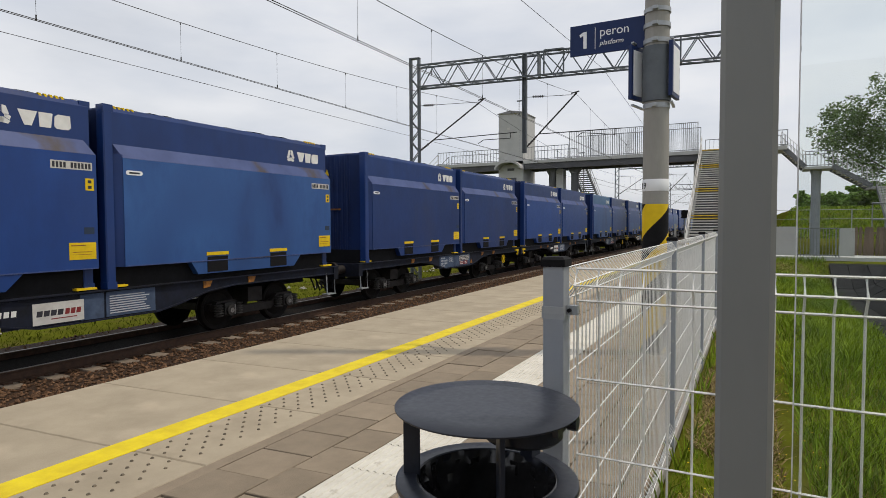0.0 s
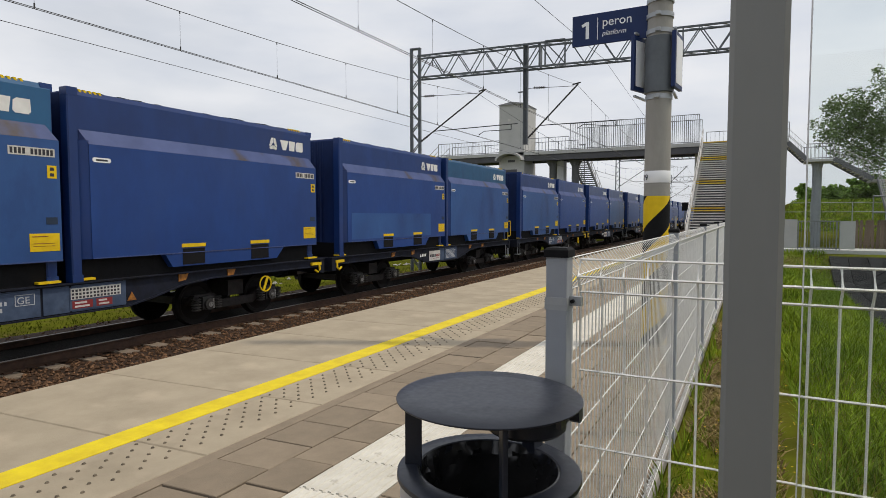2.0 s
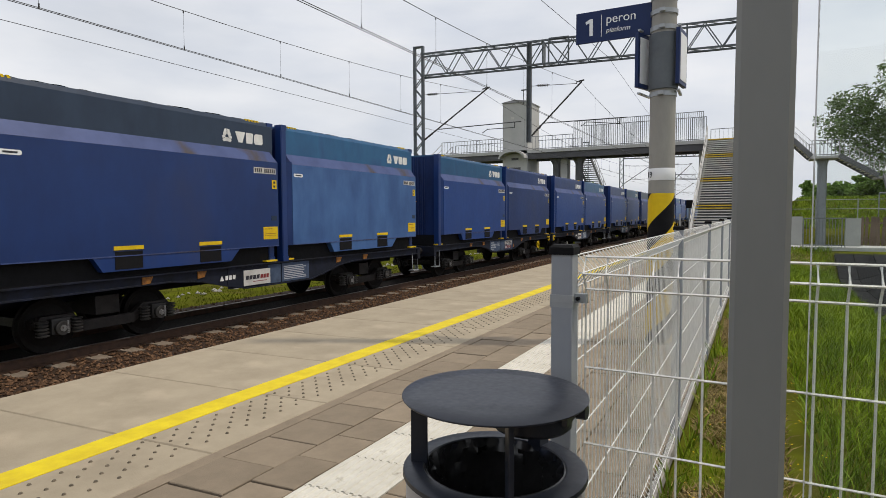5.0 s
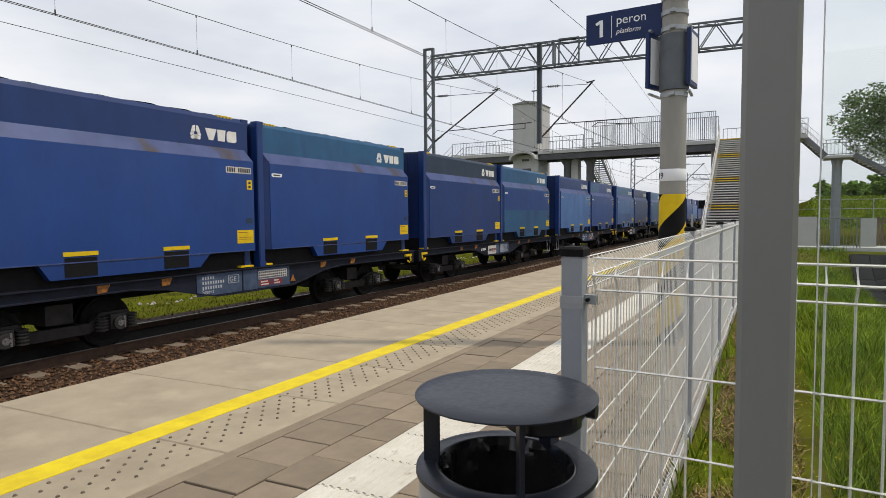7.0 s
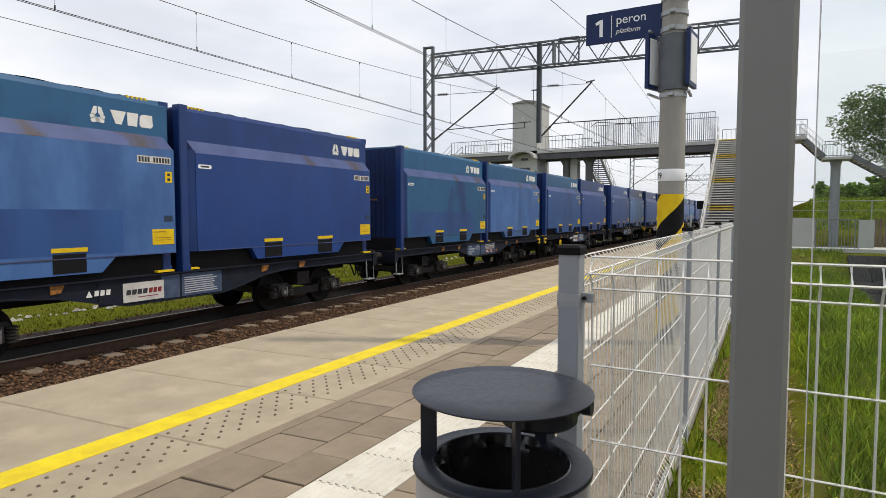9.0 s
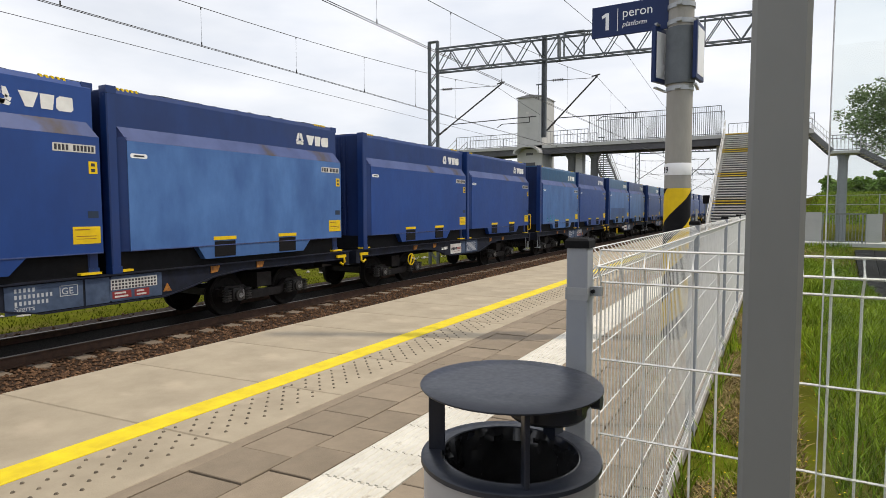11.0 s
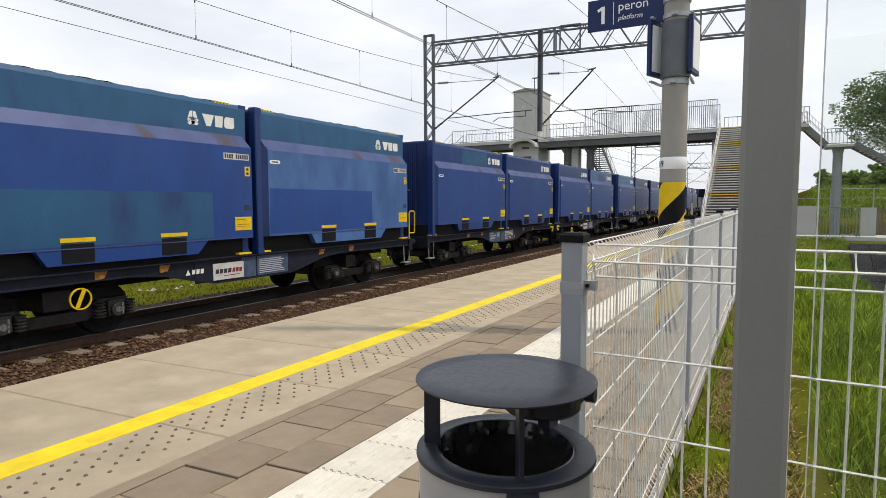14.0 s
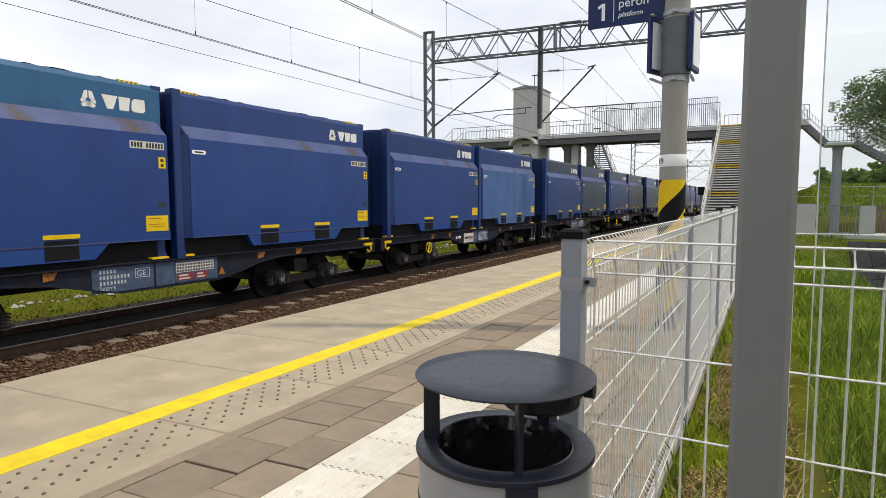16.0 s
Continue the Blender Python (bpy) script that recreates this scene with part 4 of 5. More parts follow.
def build_train():
    protos = {}
    units = {}
    rng = random.Random(8)
    for k in WAGONS:
        # Far wagons go slate: dulling by distance and grazing reflection painted in.
        codes = CARGO.get(k) or " ".join(rng.choice(("ss", "sn", "ss", "ts", "ss")) for _ in range(4))
        codes = codes.split()
        for half, kind in enumerate("AB"):
            y = TRAIN_START + k * PITCH_WAGON + half * STEP_B
            m = pose(TRACKS[1], y, WAGON_Z)
            if kind in units:
                u = copy_thing(units[kind], m)
            else:
                u = units[kind] = wagon_unit(kind)
                u.matrix_basis = m
            trains.append((u, y))
            if kind == "B" and 0 <= k < 5 or kind == "A" and k > 6:
                brake_wheel(u, 4.3 if kind == "B" else -3.8)
            if kind == "A" and k in (2, 3, 5, 9, 11):
                fitted(part("hand_rail", Shape().tube([(1.1, 6.42, 1.30), (1.1, 6.42, 1.98), (1.1, 6.46, 2.03), (1.1, 6.70, 2.03), (1.1, 6.74, 1.98), (1.1, 6.74, 1.40), (1.1, 6.70, 1.35), (1.1, 6.42, 1.35)], 0.02, 8), M_YELLOW, u, "yellow bent hand rail"))
                fitted(part("rail_stake", Shape().tube([(1.1, 6.42, 0.5), (1.1, 6.42, 1.32)], 0.022, 8), M_GALV, u))
            for i in (0, 1):
                code = codes[2 * half + i]
                patch = code[2:]
                yc = y + (-6.13 if i == 0 else 0.06) * SIZE
                m = pose(TRACKS[1], yc, WAGON_Z + 1.18 * SIZE)
                if (code, patch) in protos:
                    c = copy_thing(protos[code, patch], m)
                else:
                    text = WORDS[code[1]] + " container, " + WORDS[code[0]] + " upper side"
                    c = container(PAINT[code[0]], PAINT[code[1]], text + (", sprayed scribble" if patch == "g" else ", one area repainted" if patch else ""),
                                  PATCHES.get(patch), patch == "g")
                    c.matrix_basis = m
                    protos[code, patch] = c
                trains.append((c, yc))


build_train()


# ---- platform furniture beside the camera ----
def build_bin():
    cx, cy = -0.545, 1.27
    b = thing("litter_bin", "anthracite steel litter bin with round lid and black bag inside", "litter bin", at=pose(cx, cy, 0))
    part("lid", Shape().lathe([(0.0, 1.0905), (0.217, 1.0895), (0.2185, 1.091), (0.2185, 1.0932), (0.217, 1.0945), (0.15, 1.0958), (0.0, 1.0965)], 64), M_BIN, b, "scratched flat round lid", smooth=True)
    part("rim", Shape().lathe([(0.165, 0.86), (0.165, 0.918), (0.170, 0.923), (0.211, 0.923), (0.217, 0.919), (0.218, 0.909), (0.205, 0.907)], 64), M_BIN, b, smooth=True)
    part("shell", Shape().lathe([(0.211, 0.911), (0.211, 0.45), (0.200, 0.44), (0.200, 0.06), (0.0, 0.06)], 48), M_BIN_LIGHT, b, "light grey sheet shell", smooth=True)
    part("band", Shape().lathe([(0.2115, 0.785), (0.2135, 0.787), (0.2135, 0.799), (0.2115, 0.801)], 48), M_BIN, b)
    part("foot", Shape().lathe([(0.15, 0.0), (0.15, 0.06), (0.0, 0.06)], 32), M_BIN, b)
    for a, half in ((203, 0.005), (303, 0.006), (74, 0.019)):
        m = pose(0, 0, 0, 0, 0, a)
        part("lid_leg", Shape().box(0.160, 0.200, -half, half, 0.90, 1.092).turned(m), M_BIN, b, bevel=0.002)
    part("strap", Shape().box(0.2055, 0.219, -0.034, 0.034, 0.06, 0.908).turned(pose(0, 0, 0, 0, 0, 303)), M_BIN, b)
    tray = Shape().lathe([(0.0, 1.034), (0.084, 1.034), (0.092, 1.042), (0.092, 1.091)], 28, (0.095, -0.01, 0)).box(0.10, 0.19, -0.05, 0.04, 1.06, 1.091)
    part("ash_tray", tray, M_BIN, b, smooth=True)
    part("lid_lug", Shape().tube([(0.19, 0.03, 1.072), (0.212, 0.03, 1.072)], 0.018, 10), M_BIN, b)
    rng = random.Random(5)
    n = 72
    prof = [(0.170, 0.9185), (0.164, 0.922), (0.158, 0.905)] + [(0.156 - 0.0016 * k, 0.890 - 0.022 * k) for k in range(13)] + [(0.0, 0.59)]
    bag = Shape().lathe(prof, n)
    bag.v = [(x * k, y * k, z) for k, (x, y, z) in ((1 + (0 if v[2] > 0.91 else 0.02 * math.sin(i % n * 0.62 + v[2] * 22) + 0.014 * math.sin(i % n * 1.45 - v[2] * 70) + 0.050 * rng.uniform(-1, 1)), v) for i, v in enumerate(bag.v))]
    part("bin_bag", bag, M_BAG, b, "crumpled black plastic bag", smooth=True)
    return b


build_bin()


def fence_panel(length, gap=0.05, upright=0.0024, cross=0.0024):
    """A welded mesh panel along x from 0 to length, in the x-z plane, with V folds that stiffen it."""
    g = Shape()
    folds = (0.10, 1.35)

    def depth(z):
        return max(0.0, max(0.034 * (1 - abs(z - f) / 0.046) for f in folds))
    zs = [0.035]
    for f in folds:
        zs += [f - 0.046, f, f + 0.046]
    n = round(length / gap)
    for k in range(n + 1):
        x = k * length / n
        g.tube([(x, -depth(z), z) for z in zs], upright, 4)
    for z in (0.054, 0.10, 0.146, 0.42, 0.64, 0.86, 1.08, 1.304, 1.35, 1.396):
        d = depth(z)
        for off in (-0.004,):
            g.tube([(0, -d + off, z), (length, -d + off, z)], cross, 4)
    return g.mesh("mesh_panel", M_WIRE)


def post_shapes():
    tube = Shape().box(-0.03, 0.03, -0.03, 0.03, -0.25, 1.41).mesh("fence_post", M_POST, bevel=0.005)
    cap = Shape().bevel_box(-0.034, 0.034, -0.034, 0.034, 1.405, 1.432, 0.007).mesh("post_cap", M_BLACK)
    clamp = Shape().box(-0.031, 0.031, -0.032, 0.032, -0.010, 0.010).box(0.031, 0.064, -0.010, 0.010, -0.013, 0.013).mesh("clamp", M_GALV)
    bolt = Shape().tube([(0.047, -0.022, 0), (0.047, 0.016, 0)], 0.0055, 8).mesh("bolt", M_BLACK)
    return tube, cap, clamp, bolt


def build_fences():
    tube, cap, clamp, bolt = post_shapes()
    span = 2.7
    panel = fence_panel(span - 0.075)
    fence = thing("mesh_fence", "grey welded wire mesh fence with black-capped posts along the platform", "fence", at=pose(FENCE, 0, 0))
    for k in range(13):
        y = 1.60 + span * k
        p = part("fence_post", tube, None, fence, at=pose(0, y, 0))
        part("post_cap", cap, None, p, "black plastic cap")
        for z in (0.30, 0.72, 1.27):
            c = part("clamp", clamp, None, p, at=pose(0, 0, z, 0, 0, 90))
            part("bolt", bolt, None, p, at=pose(0, 0, z, 0, 0, 90))
        if k < 12:
            part("mesh_panel", panel, None, fence, at=pose(0, y + 0.038, 0, 0, 0, 90))
    cross = thing("mesh_fence", "grey welded wire mesh fence panel across the end of the bay", "fence", at=pose(FENCE, 1.66, 0))
    part("mesh_panel", fence_panel(2.46, 0.0615, 0.0032, 0.0034), None, cross, at=pose(0.045, 0, 0))
    p = part("fence_post", tube, None, cross, at=pose(2.53, 0, 0))
    part("post_cap", cap, None, p, "black plastic cap")
    part("clamp", clamp, None, cross, at=pose(0.0, -0.06, 1.285))
    part("bolt", bolt, None, cross, at=pose(-0.005, -0.06, 1.285))


build_fences()


def build_shelter():
    s = thing("shelter_frame", "grey painted steel shelter with a clear glass pane", "shelter", at=pose(0, 1.36, 0))
    part("column", Shape().prism([(-0.052, -0.042), (-0.042, -0.052), (0.042, -0.052), (0.052, -0.042), (0.052, 0.042), (0.042, 0.052), (-0.042, 0.052), (-0.052, 0.042)], 2, 0.0, 2.75), M_COLUMN, s, "plain grey square post", smooth=True)
    part("base_plate", Shape().box(-0.11, 0.11, -0.11, 0.11, -0.005, 0.015), M_COLUMN, s)
    for z in (0.4, 2.1):
        part("glass_clip", Shape().box(0.05, 0.12, -0.02, 0.02, z - 0.025, z + 0.025), M_GALV, s)
    pane = part("glass_pane", Shape().box(0.090, 1.55, -0.004, 0.004, 0.15, 2.45), M_GLASS, s, "clear glass pane")
    pane.visible_shadow = False
    part("pane_edge", Shape().box(0.0875, 0.0895, -0.004, 0.004, 0.15, 2.45), M_LETTER, s)
    part("column", Shape().box(1.56, 1.66, -0.05, 0.05, 0.0, 2.75), M_COLUMN, s)
    part("roof_beam", Shape().box(-0.05, 1.66, -0.05, 0.05, 2.75, 2.85), M_COLUMN, s)
    # Two unseen walls, added to keep sky reflections off the glass pane.
    part("side_wall", Shape().box(1.66, 1.70, -4.5, -0.05, 0.0, 2.85), M_COLUMN, s)
    part("back_wall", Shape().box(-0.05, 1.66, -4.55, -4.50, 0.0, 2.85), M_COLUMN, s)
    bay = Shape().box(-0.42, 2.6, -6.0, 1.58, -0.6, 0.0)
    tagged(part("platform_bay", bay, M_PAVER), "paved bay of the platform for the shelter", "platform", kind="structure")


build_shelter()


def build_pole():
    px, py = -1.0, 7.27
    p = thing("catenary_pole", "round grey concrete pole with yellow and black warning sleeve and signs", "pole", at=pose(px, py, 0))
    part("shaft", Shape().lathe([(0.150, -0.3), (0.146, 1.5), (0.134, 4.5), (0.118, 8.6), (0.0, 8.6)], 32), M_POLE, p, smooth=True)
    n, h, period = 48, 1.75, 0.64
    yellow, black = Shape(), Shape()

    def skin(a, z):
        r = 0.1512 - 0.0027 * z
        return (r * math.cos(radians(a)), r * math.sin(radians(a)), z)
    for j in range(n):
        a0, a1 = 98 + 360 * j / n, 98 + 360 * (j + 1) / n
        for k in range(-5, 5):
            for target, low, high in ((black, -0.30, 0.0), (yellow, 0.0, 0.34)):
                ends = []
                for a in (a0, a1):
                    z = 1.30 + period * k + 0.92 * (a - 188) / 360
                    ends.append((max(0.02, min(h, z + low)), max(0.02, min(h, z + high))))
                if ends[0][1] - ends[0][0] + ends[1][1] - ends[1][0] > 1e-4:
                    target.add([skin(a0, ends[0][0]), skin(a1, ends[1][0]), skin(a1, ends[1][1]), skin(a0, ends[0][1])], [(0, 1, 2, 3)])
    part("yellow_stripe", yellow, M_YELLOW, p, "yellow warning stripe")
    part("black_stripe", black, M_BLACK, p, "black warning stripe")
    band = part("number_band", Shape().lathe([(0.1465, 1.90), (0.1475, 1.902), (0.1470, 2.035), (0.1460, 2.037)], 40), M_LETTER, p, "white painted band", smooth=True)
    lettering("print", "19", 0.10, M_INK, band, pose(-0.1515, -0.050, 1.93, 90, 0, -50))
    # Added dark sleeve imitates the pole's shadow between the notice cases.
    part("cladding", Shape().lathe([(0.142, 2.93), (0.162, 2.935), (0.160, 3.56), (0.140, 3.565)], 40), M_MAST, p, "dark sleeve standing in for shade on the pole", smooth=True)
    for z in (2.88, 3.62, 3.80, 3.97):
        part("clamp_band", Shape().lathe([(0.14, z - 0.025), (0.150, z - 0.025), (0.150, z + 0.025), (0.14, z + 0.025)], 32), M_GALV, p, smooth=True)
        part("clamp_band_bolt", Shape().box(-0.03, 0.03, -0.19, -0.145, z - 0.02, z + 0.02), M_GALV, p, bevel=0.004)
    for name, a, b in (("notice_case", (-0.275, -0.15), (-0.155, 0.18)), ("notice_case", (0.168, -0.15), (0.208, 0.20))):
        d = Vector((b[0] - a[0], b[1] - a[1], 0))
        ang = math.degrees(math.atan2(d.y, d.x))
        length = d.length
        m = pose(a[0], a[1], 2.97, 0, 0, ang)
        c = part(name, Shape().box(0, length, -0.022, 0.022, 0, 0.62), M_SIGN, p, "dark blue notice case", bevel=0.005, at=m)
        part("notice_sheet", Shape().box(0.04, length - 0.03, -0.026, 0.026, 0.05, 0.57), M_LETTER, c, "blank pale notice sheet")
        for z in (-0.06, 0.66):
            part("case_bracket", Shape().bar((0.05, 0, z), (length + 0.05, 0.05, z), 0.03, 0.02), M_GALV, c)
    sign = part("platform_sign", Shape().box(-1.02, -0.135, -0.012, 0.012, 3.585, 3.955), M_SIGN, p, "navy platform sign with white lettering", bevel=0.006)
    y = -0.0135
    part("print", Shape().prism([(-0.855, 3.665), (-0.815, 3.665), (-0.815, 3.865), (-0.85, 3.865), (-0.905, 3.835), (-0.893, 3.805), (-0.855, 3.823)], 1, y - 0.001, y + 0.002), M_LETTER, sign, "white figure one")
    part("print_bar", Shape().box(-0.715, -0.708, y - 0.001, y + 0.002, 3.64, 3.90), M_LETTER, sign)
    lettering("print", "peron", 0.145, M_LETTER, sign, pose(-0.66, y, 3.79, 90, 0, 0))
    lettering("print", "platform", 0.082, M_LETTER, sign, pose(-0.66, y, 3.68, 90, 0, 0), italic=0.25)
    return p


build_pole()


# ---- overhead line ----
def lattice_mast(parent, x, y, z0, z1, w=0.42):
    m = Shape()
    for s in (-1, 1):
        m.box(x + s * w / 2 - 0.05, x + s * w / 2 + 0.05, y - 0.09, y + 0.09, z0, z1)
    part("mast_leg", m, M_MAST, parent)
    lace = Shape()
    z, k = z0 + 0.2, 0
    while z + 0.5 < z1:
        s = 1 if k % 2 else -1
        for yy in (-0.085, 0.085):
            lace.bar((x - s * w / 2, y + yy, z), (x + s * w / 2, y + yy, z + 0.5), 0.012, 0.05)
        z, k = z + 0.5, k + 1
    tagged(part("mast_lacing", lace, M_MAST, parent), kind="stuff")
    part("mast_cap", Shape().box(x - w / 2 - 0.05, x + w / 2 + 0.05, y - 0.1, y + 0.1, z1 - 0.06, z1), M_MAST, parent)


def truss(parent, x0, x1, z0, z1, single, depth=0.5, step=0.62):
    for y in (-depth / 2, depth / 2):
        for z in (z0, z1):
            part("chord", Shape().bar((x0, y, z), (x1, y, z), 0.07, 0.07), M_MAST, parent)
    web = Shape()
    n = int((x1 - x0) / step)
    for i in range(n):
        xa, xb = x0 + (x1 - x0) * i / n, x0 + (x1 - x0) * (i + 1) / n
        up = i % 2 == 0
        for y in (-depth / 2, depth / 2):
            bar = Shape() if single else web
            bar.bar((xa, y, z0 if up else z1), (xb, y, z1 if up else z0), 0.03, 0.04)
            if single:
                part("diagonal", bar, M_MAST, parent)
        for z in (z0, z1):
            web.bar((xa, -depth / 2, z), (xb, depth / 2, z), 0.03, 0.03)
        if i % 9 == 0:
            web.box(xa - 0.03, xa + 0.03, -depth / 2, depth / 2, z0, z1) if i else None
    tagged(part("cross_lacing", web, M_MAST, parent), kind="stuff")


def insulator(g, a, b, n=5, r=0.06):
    a, b = Vector(a), Vector(b)
    for k in range(n):
        p = a + (b - a) * (k + 0.2) / n
        q = a + (b - a) * (k + 0.55) / n
        g.tube([p, q], r, 8)


def cantilever(parent, x, strut, tip, z_stay, reg_a, reg_b, hook):
    """The hinged arm that holds a contact wire; all in the plane of the portal."""
    arm = Shape().tube([(x, 0, strut), (tip[0], 0, tip[1])], 0.035, 8)
    arm.tube([(tip[0] - 0.25, 0, tip[1] - 0.02), (tip[0] + 0.1, 0, tip[1] + 0.05)], 0.03, 6)
    a = part("cantilever", arm, M_CABLE, parent)
    part("stay", Shape().tube([(x, 0, z_stay), (tip[0] - 0.2, 0, z_stay - 0.05)], 0.012, 6), M_CABLE, a)
    ins = Shape().tube([(x + 0.2, 0, z_stay), (x + 0.8, 0, z_stay - 0.01)], 0.02, 6)
    insulator(ins, (x + 0.25, 0, z_stay), (x + 0.75, 0, z_stay - 0.01))
    part("insulator", ins, M_INSUL, a)
    ins = Shape()
    d = Vector((tip[0] - x, 0, tip[1] - strut)).normalized()
    insulator(ins, Vector((x, 0, strut)) + 0.1 * d, Vector((x, 0, strut)) + 0.6 * d)
    part("insulator", ins, M_INSUL, a)
    part("registration_tube", Shape().tube([(reg_a[0], 0, reg_a[1]), (reg_b[0] + 0.3, 0, reg_b[1] + 0.03)], 0.022, 6)
         .tube([(reg_b[0], 0, reg_b[1]), (reg_b[0], 0, reg_b[1] - 0.22)], 0.02, 6)
         .tube([(reg_b[0], 0, reg_b[1] - 0.22), (hook[0] + 0.25, 0, hook[1] + 0.16), (hook[0], 0, hook[1])], 0.018, 6), M_CABLE, a)


PORTAL_SKEW = math.degrees(math.atan(0.113))


def portal(y0, group, shadow_label="dark steel lattice portal carrying the overhead line"):
    """A portal over both tracks; local x runs from its far mast."""
    p = thing("overhead_line_portal", shadow_label, "line portal", group, at=pose(-14.35, y0, 0, 0, 0, PORTAL_SKEW))
    k = 1 / math.cos(radians(PORTAL_SKEW))
    lattice_mast(p, 0, 0, -1.2, 9.45)
    lattice_mast(p, 13.75 * k, 0, -0.6, 9.45)
    truss(p, 0.2, 13.6 * k, 8.02, 9.02, y0 == 24.5)
    x2 = 5.30 * k
    part("drop_post", Shape().box(x2 - 0.1, x2 - 0.06, -0.1, 0.1, 4.70, 9.1).box(x2 + 0.06, x2 + 0.1, -0.1, 0.1, 4.70, 9.1).box(x2 - 0.06, x2 + 0.06, -0.012, 0.012, 4.7, 9.1), M_MAST, p)
    cantilever(p, 0.22, 5.03, (3.41, 7.23), 7.18, (0.93, 5.52), (4.68, 5.62), (3.16, 5.23))
    cantilever(p, x2 + 0.12, 4.99, (7.63, 7.19), 7.16, (5.96, 5.51), (9.22, 5.52), (7.61, 5.29))
    fr = Shape()
    for x in (6.25, 7.1):
        fr.bar((x, -0.3, 8.0), (x, -0.3, 9.05), 0.06, 0.06)
    for z in (8.0, 9.05):
        fr.bar((6.25, -0.3, z), (7.1, -0.3, z), 0.06, 0.06)
    fr.bar((6.25, -0.3, 9.0), (7.1, -0.3, 8.05), 0.05, 0.05)
    part("joint_frame", fr, M_MAST, p)
    return p


portal(24.5, "overhead line portals")
for y in (-14.7, 72.0, 122.0, 172.0, 232.0):
    portal(y, "overhead line portals")


def wire(name, label, points, r=0.006):
    tagged(part(name, Shape().tube(points, r, 5), M_CABLE), label, "overhead wire", "overhead wires")


def build_wires():
    spans = (-14.6, 24.6, 72.2, 122.2, 172.2, 232.2)
    for tx, skew, zc, zl in ((-11.2, 0.25, 5.15, 5.95), (-6.8, 0.75, 5.08, 6.02)):
        for off in (-0.035, 0.035):
            wire("contact_wire", "dark double contact wire over the track", [(tx + off, y + skew, zc) for y in spans], 0.0075)
        for a, b in zip(spans, spans[1:]):
            mid, half = (a + b) / 2, (b - a) / 2
            pts = [(tx, a + (b - a) * i / 24 + skew, zl + 1.12 * ((a + (b - a) * i / 24 - mid) / half) ** 2) for i in range(25)]
            wire("messenger_wire", "sagging dark carrier wire over the track", pts, 0.008)
            y = a + 2.5
            while y < b - 1.5:
                g = Shape()
                z = zl + 1.12 * ((y - mid) / half) ** 2
                g.tube([(tx, y + skew, z), (tx, y + skew, zc)], 0.0035, 4)
                g.tube([(tx, y + skew, zc), (tx, y + skew, zc + 0.09)], 0.014, 5)
                g.tube([(tx, y + skew, z - 0.05), (tx, y + skew, z)], 0.014, 5)
                tagged(part("dropper_wire", g, M_CABLE), "thin dropper wire between carrier and contact wire", "overhead wire", "dropper wires")
                y += 2.97
    wire("feeder_wire", "single dark feeder wire beside the masts", [(-14.6, y, 5.78) for y in (-40, -10, 24, 72, 122, 172, 232)], 0.008)


build_wires()
wire("anchor_wire", "dark carrier wire that climbs to the portal", [(-4.6, 2.5, 6.04), (-5.144, 14, 7.072), (-5.70, 25.5, 8.10), (-6.46, 40, 8.12), (-7.0, 72.2, 8.1)], 0.008)


# ---- footbridge ----
def railing(parent, a, b, height, gap=0.13, bar=0.016, name="railing"):
    a, b = Vector(a), Vector(b)
    n = max(2, int((b - a).length / gap))
    g = Shape()
    for i in range(n + 1):
        p = a + (b - a) * i / n
        w = 0.05 if i % 12 == 0 or i == n else bar
        g.bar(p, p + Vector((0, 0, height)), w, w)
    for z in (0.08, height):
        g.bar(a + Vector((0, 0, z)), b + Vector((0, 0, z)), 0.05, 0.05)
    tagged(part(name, g, M_RAILING, parent), "grey steel bar railing", kind="stuff")


def flight(parent, start, along, across, count, rise, run, yellow=(), beam=None, thick=0.04, tread=None):
    """A flight of steps from start, each a light slab; along and across are plan directions."""
    start, along, across = Vector(start), Vector(along), Vector(across)
    w = across.length
    ux, uy = along.normalized(), across.normalized()

    def block(g, i, t0, t1, z0, z1):
        o = start + ux * (run * i)
        p = []
        for z in (z0, z1):
            for s, t in ((t0, 0), (t1, 0), (t1, w), (t0, w)):
                q = o + ux * s + uy * t
                p.append((q.x, q.y, start.z + z))
        g.add(p, [(3, 2, 1, 0), (4, 5, 6, 7), (0, 1, 5, 4), (1, 2, 6, 5), (2, 3, 7, 6), (3, 0, 4, 7)])
    for i in range(count):
        g = Shape()
        block(g, i, 0, run + 0.04, rise * (i + 1) - 0.07, rise * (i + 1))
        part("step", g, M_STEP_YELLOW if i in yellow else tread or M_STEP, parent)
    for t in (0.0, w):
        g = Shape()
        a = start + uy * t
        b = a + ux * (run * count) + Vector((0, 0, rise * count))
        g.bar(a + Vector((0, 0, 0.02)), b + Vector((0, 0, 0.02)), 0.08, 0.32)
        part("stringer", g, beam or M_BRIDGE, parent)
        mat = M_STEP if t == 0 else M_RAILING
        for h in (0.55, 1.05):
            part("handrail", Shape().bar(a + Vector((0, 0, h)), b + Vector((0, 0, h)), thick, thick), mat, parent)
        n = 8
        for i in range(n + 1):
            p = a + (b - a) * i / n
            part("rail_post", Shape().bar(p, p + Vector((0, 0, 1.05)), thick, thick), mat, parent)


